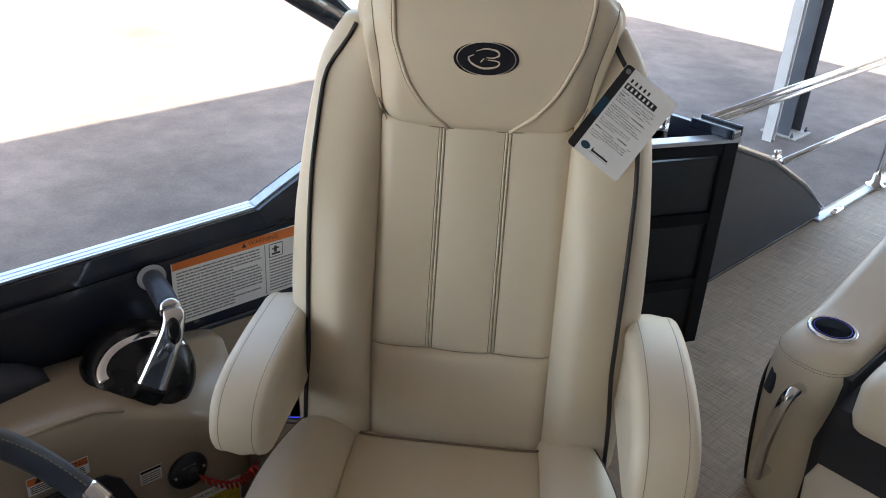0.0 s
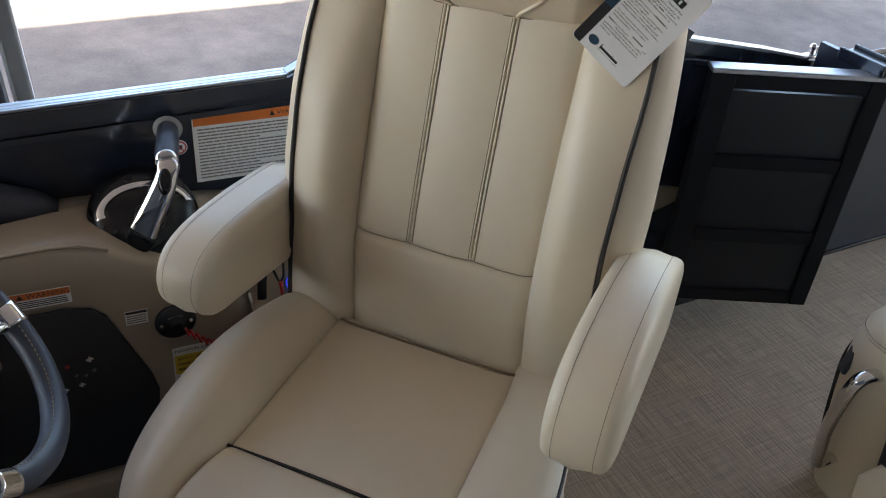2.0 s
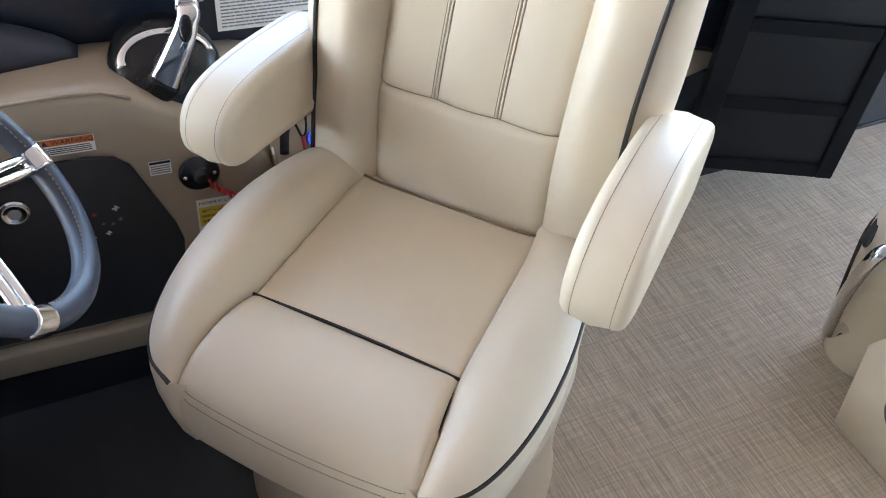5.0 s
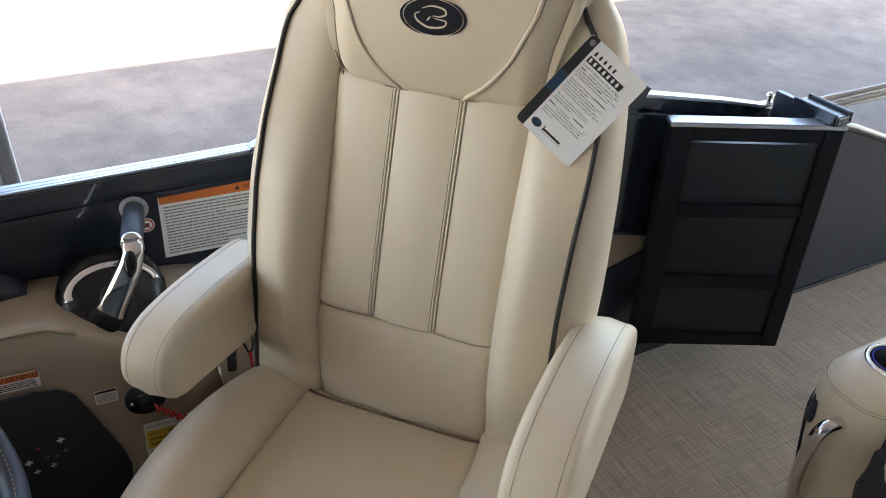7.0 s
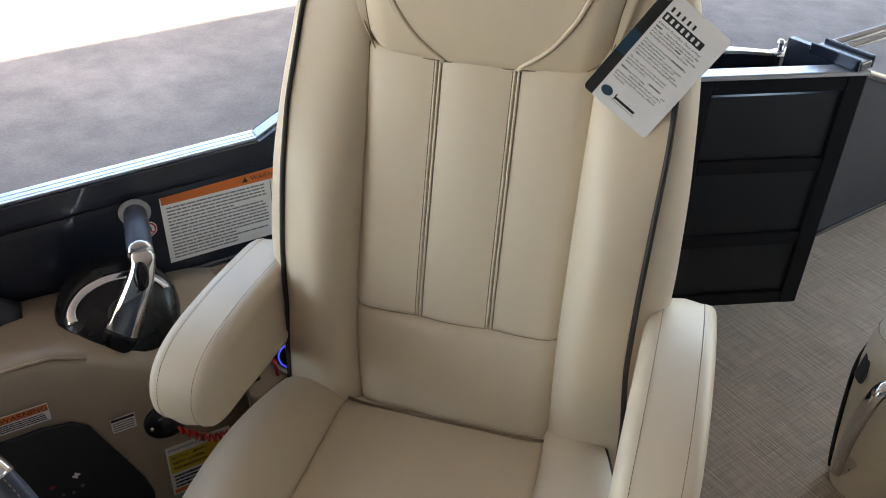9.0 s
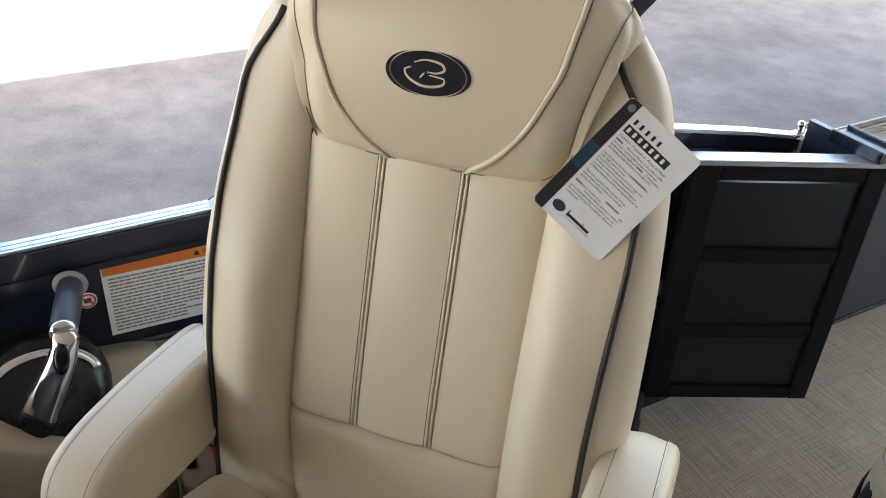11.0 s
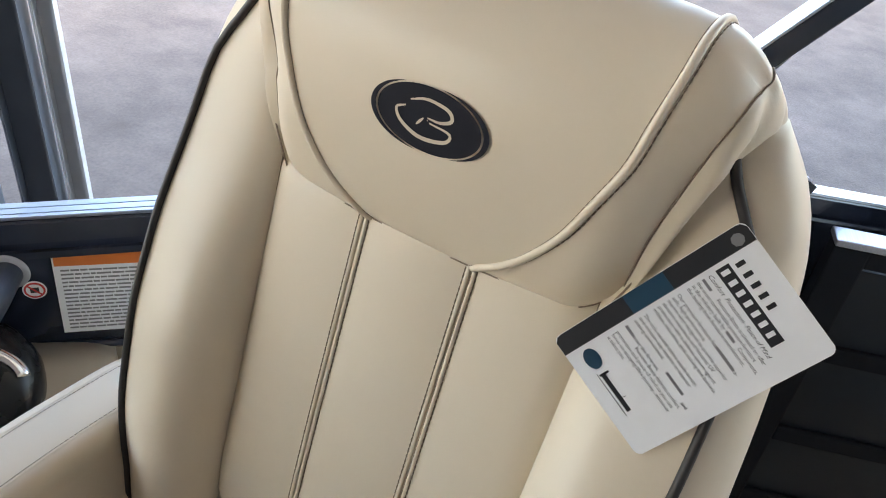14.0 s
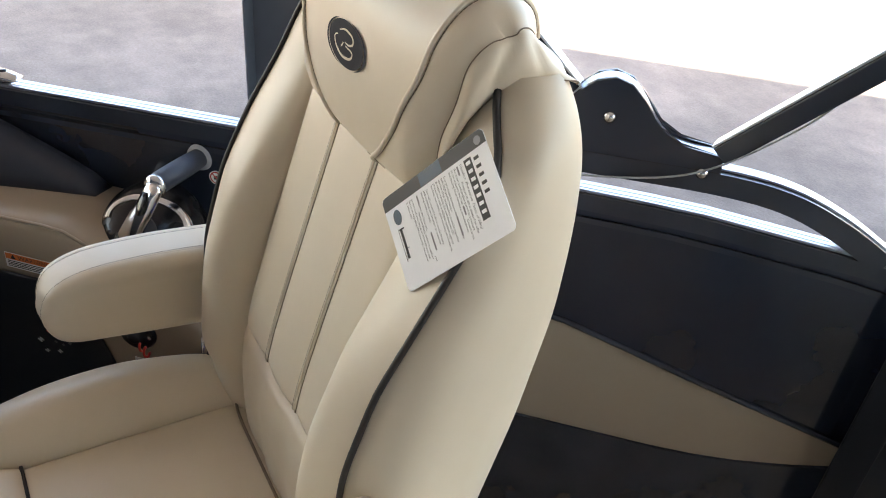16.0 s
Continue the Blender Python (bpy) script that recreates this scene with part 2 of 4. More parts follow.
def roof_post(x, y, w):
    p = thing("steel_post", BOAT @ pose(x, y, GROUND), "blue-grey painted steel column bolted to a concrete footing", "post", "posts of the shelter")
    h = 4.88
    part("web", box(-0.006, 0.006, -w / 2, w / 2, 0.02, h), STEEL, p, smooth=False)
    part("flange", box(-0.10, 0.10, -w / 2 - 0.008, -w / 2, 0.02, h), STEEL, p, smooth=False)
    part("flange", box(-0.10, 0.10, w / 2, w / 2 + 0.008, 0.02, h), STEEL, p, smooth=False)
    part("base_plate", box(-0.19, 0.19, -w / 2 - 0.06, w / 2 + 0.06, 0.0, 0.02, 0.004), CONCRETE, p, "pale base plate", smooth=False)
    for i in (-0.14, 0.14):
        for j in (-1, 1):
            part("bolt", moved(lathe([(0.018, 0), (0.018, 0.022), (0.010, 0.024), (0.010, 0.05)], 6), pose(i, j * (w / 2 + 0.034), 0.02)), STEEL, p, smooth=False)
    return p


def channel_post(x, y):
    p = thing("channel_post", BOAT @ pose(x, y, GROUND), "white metal channel standing beside a steel column", "post", "channels of the shelter")
    part("channel", prism([(-0.05, -0.04), (0.05, -0.04), (0.05, -0.03), (-0.04, -0.03), (-0.04, 0.03), (0.05, 0.03), (0.05, 0.04), (-0.05, 0.04)], 0.0, 4.88, "z"), GALV, p, smooth=False)
    return p


for px, py, w in ((-2.25, 7.42, 0.24), (-2.25, -0.98, 0.27)):
    roof_post(px, py, w)
channel_post(-2.25, 7.06)
roof_post(-2.25, -0.655, 0.12)
channel_post(-2.30, -0.525)

roof = structure("ceiling", box(-2.48, 7.2, -9.5, 7.8, 3.6, 3.75), ROOF, BOAT, "pale sheet-metal shelter roof over the boat", "roof")


# added, out of view: holds back light from the port bow
bow_blocker = structure("wall_bow_blocker", box(2.8, 6.998, -7.0, -6.8, GROUND, 3.598), STEEL, BOAT, "unseen grey wall added to block light from the bow", "wall")
# likewise an added unseen wall, keeps sun and sky off the port side
wall = structure("wall_port_blocker", box(7.0, 7.2, -9.0, 9.0, GROUND, 3.6), STEEL, BOAT, "unseen grey wall added to keep the port side dark", "wall")


# ---- boat hull: deck and side fence ----
deck = structure("floor", box(-0.05, 2.5, -4.0, 3.6, -0.06, 0.0, 0.004), WEAVE, BOAT, "woven vinyl boat deck flooring in streaked grey-brown", "floor")
pontoon = structure("hull_side", box(0.0, 2.46, -3.9, 3.5, -0.75, -0.062, 0.03), FRAME, BOAT, "dark underside of the pontoon boat deck", "hull")
part("edge_trim", box(-0.028, 0.012, 2.70, 3.6, -0.05, 0.012, 0.004), SILVER, deck, "silver deck edge trim", smooth=False)

TOP = [(-4, 0.862), (0.3, 0.862), (0.6, 0.855), (0.9, 0.825), (1.2, 0.757), (1.43, 0.695), (1.7, 0.605), (2.1, 0.445), (2.49, 0.235), (2.77, 0.045)]


def top(y):
    pts = [p for p in TOP]
    return float(ruled(y, pts))


def strip(y0, y1, low, high, x0, x1, n=60):
    """A band standing along the fence between two heights that change with y."""
    rows = []
    for y in np.linspace(y0, y1, n):
        a, b = low(y), high(y)
        rows.append([(x0, y, a), (x1, y, a), (x1, y, b), (x0, y, b)])
    return grid(rows, wrap=True, cap=True)


sweep = lambda y: float(ruled(y, [(-4, 0.665), (-0.2, 0.662), (0.1, 0.645), (0.45, 0.597), (0.72, 0.512), (0.98, 0.437), (1.1, 0.400), (1.3, 0.365)]))
under = lambda y: float(ruled(y, [(-4, 0.33), (0.4, 0.338), (0.71, 0.326), (0.86, 0.340), (1.02, 0.382), (1.1, 0.400), (1.3, 0.365)]))
fence = thing("wall_side", BOAT, "black and beige side fence panel of the boat with silver top rail", "boat fence", kind="structure")
part("upper_panel", strip(-4, 1.36, lambda y: min(sweep(y), top(y) - 0.06), lambda y: top(y) - 0.03, -0.012, 0.012), BLACK, fence, "glossy black upper panel", smooth=False)
part("lower_panel", strip(-4, 1.09, under, sweep, -0.010, 0.004), BEIGE, fence, "beige swept lower panel", smooth=False)
part("kick_panel", strip(-4, 1.36, lambda y: 0.002, under, -0.012, 0.010), FRAME, fence, "black kick panel", smooth=False)
part("panel_bead", tube([(0.014, y, sweep(y)) for y in np.linspace(-4, 1.09, 80)], 0.006, 6), FRAME, fence)
part("top_rail", strip(-4, 1.46, lambda y: top(y) - 0.03, lambda y: top(y) - 0.0015, -0.024, 0.016), FRAME, fence, smooth=False)
for k, (a, b) in enumerate(((-0.021, -0.011), (-0.009, 0.001), (0.003, 0.009))):
    part("rail_cap", strip(-4, 1.46, lambda y: top(y), lambda y: top(y) + 0.004, a, b), SILVER, fence, "silver rail cap", smooth=False)
part("rail_groove", strip(-4, 1.46, lambda y: top(y) - 0.001, lambda y: top(y) + 0.0015, -0.0205, 0.0085), SILVER, fence, smooth=False)
part("channel", strip(-4, 1.4, lambda y: top(y) - 0.052, lambda y: top(y) - 0.042, 0.010, 0.018), FRAME, fence, smooth=False)

aft = thing("wall_aft", BOAT, "charcoal aft fence panel with a curved top and black trim", "boat fence", kind="structure")
rows = []
for y in np.linspace(1.36, 2.75, 60):
    h = max(top(y) - 0.012, 0.006)
    a = -0.036 + 0.040 * h / 0.7
    rows.append([(-0.040, y, 0.004), (-0.020, y, 0.004), (a + 0.020, y, h), (a, y, h)])
part("panel", grid(rows, True, True), GREY, aft, "charcoal panel", smooth=False)
part("trim", tube([(-0.024 + 0.040 * max(top(y), 0.0) / 0.7, y, top(y) - 0.008) for y in np.linspace(1.46, 2.76, 40)], 0.014, 8), FRAME, aft, "black edge trim")
part("base_trim", box(-0.042, -0.012, 1.36, 2.75, 0.002, 0.016, 0.003), FRAME, aft, smooth=False)


# ---- open gate, its jamb and the aft hand rails ----
SATIN = material("satin_black", (0.012, 0.014, 0.02), 0.6, spec=0.2)
GATE_PANEL = material("dark_gate_panel", (0.012, 0.017, 0.027), 0.36)
vary(GATE_PANEL, 5, 0.9, 1.12)
vary(SATIN, 8, 0.85, 1.2)


def gate():
    a, b = Vector((0.055, 0.955, 0)), Vector((0.237, 1.315, 0))
    w = (b - a).length
    ang = math.degrees(math.atan2(b.y - a.y, b.x - a.x))
    g = thing("boat_gate", BOAT @ pose(a.x, a.y, 0, 0, 0, ang), "black framed boat gate with three dark panels, swung open", "gate")
    z0, z1, f = 0.125, 0.765, 0.045
    part("frame_side", box(0, f + 0.012, -0.018, 0.018, z0, z1, 0.004), SATIN, g, smooth=False)
    part("frame_side", box(w - f, w, -0.018, 0.018, z0, z1, 0.004), SATIN, g, smooth=False)
    for z in (z0, z0 + 0.19, z0 + 0.40, z1 - f * 0.8):
        part("frame_rail", box(f + 0.012, w - f, -0.016, 0.016, z, z + f * 0.8, 0.003), SATIN, g, smooth=False)
    for z, h in ((z0 + f * 0.8, 0.154), (z0 + 0.226, 0.174), (z0 + 0.436, 0.159)):
        part("panel", box(f + 0.012, w - f, -0.006, 0.006, z, z + h), GATE_PANEL, g, "dark glossy panel", smooth=False)
    part("top_cap", box(-0.002, w + 0.002, -0.022, 0.022, z1, z1 + 0.012, 0.003), SILVER, g, "silver top cap", smooth=False)
    part("drop_pin", moved(lathe([(0.004, 0.002), (0.013, 0.006), (0.013, 0.05), (0.008, 0.055), (0.008, 0.14)], 14), pose(-0.006, -0.02, 0)), RUBBER, g, "black drop pin")
    return g


gate()
jamb = thing("gate_post", BOAT, "black gate jamb with a hollow top rail", "gate post")
part("post", box(0.026, 0.228, 1.322, 1.338, 0.15, 0.775), FRAME, jamb, smooth=False)
part("cap", box(0.122, 0.248, 1.274, 1.316, 0.776, 0.798, 0.004), FRAME, jamb, "black hollow top rail", smooth=False)
part("lip", box(0.122, 0.248, 1.267, 1.274, 0.778, 0.806, 0.002), BLACK, jamb, smooth=False)
part("lip", box(0.122, 0.248, 1.316, 1.323, 0.778, 0.806, 0.002), BLACK, jamb, smooth=False)


def hook(y, z, group):
    h = thing("rail_latch", BOAT @ pose(0, y, z), "small chrome snap latch on the fence rail", "latch", group)
    part("base", box(-0.014, 0.014, -0.03, 0.03, 0, 0.008, 0.003), CHROME, h)
    part("post", lathe([(0.009, 0.006), (0.007, 0.012), (0.007, 0.02), (0.011, 0.026), (0.005, 0.034)], 14), CHROME, h)
    part("ring", tube([(0, 0.028 + 0.012 * math.cos(a), 0.014 + 0.012 * math.sin(a)) for a in np.linspace(0, 6.28, 16, endpoint=False)], 0.0025, 6, True), CHROME, h)


hook(1.335, top(1.335) + 0.004, "latches")
hook(2.13, top(2.13) + 0.006, "latches")

rails = thing("hand_rail", BOAT, "polished metal hand rails running aft from the fence", "rail")
part("bar", tube([(0, 1.44, 0.702), (0, 2.2, 0.700), (0, 3.35, 0.688)], 0.012, 10), TUBE, rails)
part("bar", tube([(0.018, 1.46, 0.690), (0.018, 2.2, 0.684), (0.018, 3.35, 0.665)], 0.008, 10), TUBE, rails)
part("bar", tube([(0, 2.2, 0.405), (0, 2.7, 0.395), (0, 3.35, 0.372)], 0.012, 10), TUBE, rails)
part("stanchion", tube([(0, 3.30, 0.03), (0, 3.31, 0.3), (0, 3.33, 0.69)], 0.014, 12), TUBE, rails)
part("foot", moved(lathe([(0.045, 0.012), (0.045, 0.02), (0.022, 0.03), (0.018, 0.07)], 20), pose(0, 3.30, 0)), CHROME, rails)


def cleat(y, z, x=0.0, s=1.0):
    c = thing("dock_cleat", BOAT @ pose(x, y, z), "chrome folding dock cleat on the silver rail", "cleat", "dock cleats")
    rows = []
    for t in np.linspace(-1, 1, 17):
        r = (1 - abs(t) ** 3) * 0.010 + 0.003
        rows.append([(0.018 * math.cos(a) * (1 - 0.3 * t * t) * s, 0.055 * t * s, (0.012 + r * math.sin(a)) * s) for a in np.linspace(0, 2 * math.pi, 12, endpoint=False)])
    part("horn", grid(rows, True, True), CHROME, c)
    for j in (-0.025, 0.025):
        part("screw", moved(lathe([(0.007, 0), (0.007, 0.003), (0.002, 0.004)], 12), pose(0, j * s, 0.021 * s)), FRAME, c)


cleat(-0.62, 0.866)
cleat(2.84, 0.012, 0.02)


# ---- canopy mount above the fence ----
mount = thing("canopy_mount", BOAT, "black arched canopy bracket with folded poles on the fence rail", "canopy frame")
arc = smooth_line([(0.0, 0.858), (0.06, 0.885), (0.14, 0.915), (0.25, 0.93), (0.445, 0.93), (0.63, 0.93), (0.74, 0.917), (0.83, 0.883), (0.91, 0.838)], 40)
rows = []
for i, q in enumerate(arc):
    d = arc[min(i + 1, 39)] - arc[max(i - 1, 0)]
    nrm = np.array([-d[1], d[0]]) / np.linalg.norm(d)
    o, n2 = q + nrm * 0.006, q - nrm * 0.030
    rows.append([(-0.022, *o), (0.022, *o), (0.022, *n2), (-0.022, *n2)])
part("arch", grid(rows, True, True), FRAME, mount, smooth=False)
rows = [[(-0.013, q[0], q[1] + 0.0065), (0.010, q[0], q[1] + 0.0065), (0.010, q[0], q[1] + 0.010), (-0.013, q[0], q[1] + 0.010)] for q in arc]
part("arch_cap", grid(rows, True, True), SILVER, mount, "silver cap", smooth=False)
plate = [(0.255, 0.905), (0.63, 0.905), (0.625, 0.962), (0.56, 0.970), (0.525, 0.990), (0.495, 1.030), (0.472, 1.052), (0.445, 1.060), (0.418, 1.052), (0.395, 1.030), (0.365, 0.990), (0.33, 0.970), (0.262, 0.962)]
part("plate", prism(plate, 0.012, 0.020, "x", 0.002), BLACK, mount, smooth=False)
part("plate", prism(plate, -0.020, -0.012, "x", 0.002), BLACK, mount, smooth=False)
ridge = smooth_line([(0.63, 0.964), (0.56, 0.972), (0.525, 0.992), (0.495, 1.032), (0.472, 1.054), (0.445, 1.062), (0.418, 1.054), (0.395, 1.032), (0.365, 0.992), (0.33, 0.972), (0.262, 0.964)], 50)
part("plate_cap", grid([[(-0.012, q[0], q[1] - 0.008), (0.012, q[0], q[1] - 0.008), (0.012, q[0], q[1] - 0.004), (-0.012, q[0], q[1] - 0.004)] for q in ridge], True, True), SILVER, mount, "silver plate cap", smooth=False)
for y, z in ((0.447, 0.998), (0.60, 0.932), (0.29, 0.932)):
    part("bolt", moved(lathe([(0.009, 0), (0.009, 0.003), (0.005, 0.006)], 14), pose(0.020, y, z, 0, 90, 0)), CHROME, mount)


def pole(a, b, r):
    a, b = Vector(a), Vector(b)
    m = Matrix.Translation(a) @ (b - a).to_track_quat("Z", "X").to_matrix().to_4x4()
    L = (b - a).length
    up = m.to_3x3().inverted() @ Vector((0, 0, 1))
    k = 1 if (up.x if abs(up.x) > abs(up.y) else up.y) > 0 else -1
    lo, hi = sorted((k * r, k * (r + 0.004)))
    cap = box(lo, hi, -r, r, 0, L, 0.001) if abs(up.x) > abs(up.y) else box(-r, r, lo, hi, 0, L, 0.001)
    return moved(box(-r, r, -r, r, 0, L, 0.003), m), moved(cap, m)


for a, b in (((0.016, 0.62, 0.967), (0.228, 1.242, 1.721)), ((-0.02, 0.40, 1.00), (-0.02, -0.25, 1.62))):
    v, cap = pole(a, b, 0.016)
    part("pole", v, FRAME, mount, "black square canopy pole", smooth=False)
    part("pole_cap", cap, SILVER, mount, smooth=False)
part("strut", tube([(0.0, 0.205, 1.168), (0.0, 0.12, 1.222), (0.0, -0.3, 1.49)], 0.019, 10), FRAME, mount, "black strut with chrome end")
part("strut_end", tube([(0.0, 0.235, 1.150), (0.0, 0.205, 1.168)], [0.006, 0.011], 12), CHROME, mount, "chrome strut end")
part("cable", tube(smooth_line([(0.024, 0.33, 0.900), (0.026, 0.42, 0.897), (0.030, 0.54, 0.918), (0.036, 0.62, 0.957), (0.058, 0.70, 1.040), (0.068, 0.735, 1.088)], 24), 0.0016, 6), GREYCAP, mount, "thin coiled grey cable")


# ---- captain's chair ----
chair = thing("captain_chair", CHAIR, "cream vinyl swivel captain's chair with dark brown piping on the deck", "chair")


def y_panel(z):
    k = (z - 0.75) / 0.03
    return -0.108 + 0.315 * 0.03 * (math.log1p(math.exp(k)) if k < 30 else k)


XPIP = [(0.55, 0.249), (0.65, 0.246), (0.75, 0.237), (0.85, 0.2363), (0.95, 0.2386), (1.03, 0.2416), (1.10, 0.2391), (1.16, 0.2337), (1.21, 0.196), (1.235, 0.184), (1.26, 0.178)]
YREL = [(0.55, -0.0266), (0.65, -0.0188), (0.75, -0.0221), (0.85, -0.0403), (0.95, -0.0409), (1.03, -0.0241), (1.10, -0.0033), (1.16, 0.0059), (1.21, 0.002), (1.3, 0.0)]
OUTER = [(0.55, 0.268), (0.7, 0.276), (0.85, 0.280), (0.96, 0.277), (1.05, 0.270), (1.10, 0.264), (1.16, 0.254), (1.20, 0.238), (1.225, 0.220), (1.25, 0.198)]
PUFF = [(0.55, 0.004), (0.62, 0.014), (0.70, 0.034), (0.85, 0.030), (0.95, 0.024), (1.03, 0.014), (1.10, 0.011), (1.2, 0.012), (1.3, 0.012)]
YBACK = [(0.55, 0.03), (0.6, 0.05), (0.74, 0.080), (0.867, 0.114), (1.0, 0.140), (1.09, 0.142), (1.15, 0.141), (1.19, 0.138), (1.22, 0.132), (1.242, 0.124), (1.27, 0.11)]


def smooth_rule(z, rows):
    w = [(0.25, -0.02), (0.5, 0.0), (0.25, 0.02)]
    return sum(k * float(ruled(z + d, rows)) for k, d in w)


x_pip = lambda z: smooth_rule(z, XPIP)
y_pip = lambda z: y_panel(z) + smooth_rule(z, YREL)
y_rear = lambda z: smooth_rule(z, YBACK)
INNER = 0.145


def rounding(e, r):
    """How far a surface drops at a distance e from its rim."""
    k = max(0.0, 1 - e / r)
    return r * (1 - math.sqrt(max(0.0, 1 - k * k)))


def edge_steps(n, k=0.14):
    """Steps from 0 to 1 that crowd at both ends."""
    t = np.linspace(0, 1, n)
    return t - k * np.sin(2 * math.pi * t)


def pad_y(x, z):
    """The front of the centre pad: puffed, rolled off at the sides, with two grooves."""
    k = min(1.0, abs(x) / 0.152)
    y = y_panel(z) - 0.0045 * (1 - (x / 0.05) ** 2) * (1 if abs(x) < 0.05 else 0) - (0.003 * math.sin(math.pi * (abs(x) - 0.05) / 0.095) if 0.05 < abs(x) < 0.145 else 0)
    y += rounding(max(0.0, 0.152 - abs(x)), 0.030) * 0.75
    for sx in (-0.05, 0.05):
        d = abs(x - sx)
        y += 0.0016 * max(0.0, 1 - d / 0.0035)
    return y


def centre_panel(x0, x1, z0, z1, rim=0.010, puff=0.006):
    rows = []
    for v in edge_steps(34):
        z = z0 + (z1 - z0) * v
        row = []
        for u in edge_steps(40, 0.12):
            x = x0 + (x1 - x0) * u
            ez = min(v, 1 - v) * (z1 - z0)
            y = pad_y(x, z) + rounding(ez, rim) * 0.6 - puff * (math.sin(math.pi * u) * math.sin(math.pi * v)) ** 0.5
            row.append((x, y, z))
        rows.append(row)
    return grid(rows)


backrest = part("backrest", centre_panel(-0.05, 0.05, 0.752, 1.10, 0.012, 0.0), CREAM, chair, "padded cream vinyl back with stitched strips")
part("back_strip", centre_panel(-INNER - 0.007, -0.05, 0.752, 1.10, 0.012, 0.0), CREAM, backrest)
part("back_strip", centre_panel(0.05, INNER + 0.007, 0.752, 1.10, 0.012, 0.0), CREAM, backrest)
part("lumbar_pad", centre_panel(-INNER - 0.007, INNER + 0.007, 0.56, 0.752, 0.014, 0.010), CREAM, backrest)
for sx in (-0.05, 0.05):
    for dx in (-0.0026, 0.0026):
        part("ridge", tube([(sx + dx, pad_y(sx + dx * 2, z) + 0.0004, z) for z in np.linspace(0.757, 1.092, 40)], 0.0020, 8), CREAM, backrest)
    for dx in (-0.0050, 0.0, 0.0050):
        line = [(sx + dx, pad_y(sx + dx, z) - (0.0004 if dx else 0.0), z) for z in np.linspace(0.757, 1.092, 60)]
        part("stitching", dashes(line, 0.0050, 0.0004, 0.0007), DARK_THREAD, backrest, "fine brown stitching")
part("seam", tube([(x, pad_y(x, 0.752) + 0.0062, 0.752) for x in np.linspace(-INNER, INNER, 40)], 0.0013, 5), SEAM, backrest)


def bolster(sign):
    rows = []
    for z in np.linspace(0.54, 1.232, 62):
        xp, yp, yc = x_pip(z), y_pip(z), y_panel(z)
        ye = (0.57 - z) / 0.03
        drop = 0.02 * max(0, ye) ** 2
        row = []
        x0 = min(INNER - 0.004, xp - 0.02)
        for s in np.linspace(0, 1, 20):
            x = x0 + (xp - x0) * s
            y = yc + 0.022 + (yp - yc - 0.022) * s ** 0.36 - 1.15 * smooth_rule(z, PUFF) * math.sin(math.pi * s ** 0.62) + drop
            row.append((sign * x, y, z))
        rows.append(row)
    return grid(rows)


for s in (-1, 1):
    b = part("bolster", bolster(s), CREAM, backrest, "padded side bolster")
    part("seam", tube([(s * (INNER + 0.001), pad_y(INNER + 0.001, z) - 0.0002, z) for z in np.linspace(0.585, 1.10, 40)], 0.0016, 5), SEAM, b)


def shell():
    rows = []
    for z in np.linspace(0.56, 1.236, 60):
        xp, yp, yr = x_pip(z), y_pip(z), y_rear(z)
        xo, D = smooth_rule(z, OUTER), yr - yp
        half = [(xp - 0.001, yp + 0.001), (xp + (xo - xp) * 0.35, yp + 0.05 * D), (xp + (xo - xp) * 0.8, yp + 0.15 * D), (xo, yp + 0.32 * D), (xo - 0.006, yp + 0.62 * D), (xo - 0.026, yp + 0.83 * D), (xo - 0.062, yp + 0.95 * D), (xo * 0.55, yr), (0.04, yr + 0.004)]
        half = smooth_line(half, 22)
        ring = [(p[0], p[1], z) for p in half] + [(-p[0], p[1], z) for p in half[::-1]]
        rows.append(ring)
    V, F = grid(rows)
    n = len(rows[0])
    for r in (0, len(rows) - 1):
        F.append(tuple(r * n + j for j in range(n)))
    return V, F


part("back_shell", shell(), CREAM, chair, "smooth cream vinyl back cover")
for s in (-1, 1):
    part("piping", tube([(s * (x_pip(z) + 0.001), y_pip(z) - 0.002, z) for z in np.linspace(0.548, 1.228, 72)], 0.0036, 8), PIPING, chair, "dark brown piping")

# head pad: wraps from the front seam over the top to the rear
WRAP = smooth_line([(-0.002, 1.088), (-0.014, 1.105), (-0.022, 1.145), (-0.021, 1.20), (-0.010, 1.252), (0.018, 1.290), (0.055, 1.302), (0.090, 1.286), (0.113, 1.254), (0.120, 1.22), (0.112, 1.17)], 61)
WIDE = [(0, 0.149), (0.15, 0.151), (0.25, 0.156), (0.35, 0.166), (0.45, 0.176), (0.6, 0.184), (0.75, 0.176), (1.0, 0.14)]
SHIFT = [(0, 0.004), (0.25, 0.009), (0.45, 0.014), (0.7, 0.008), (1.0, 0.0)]


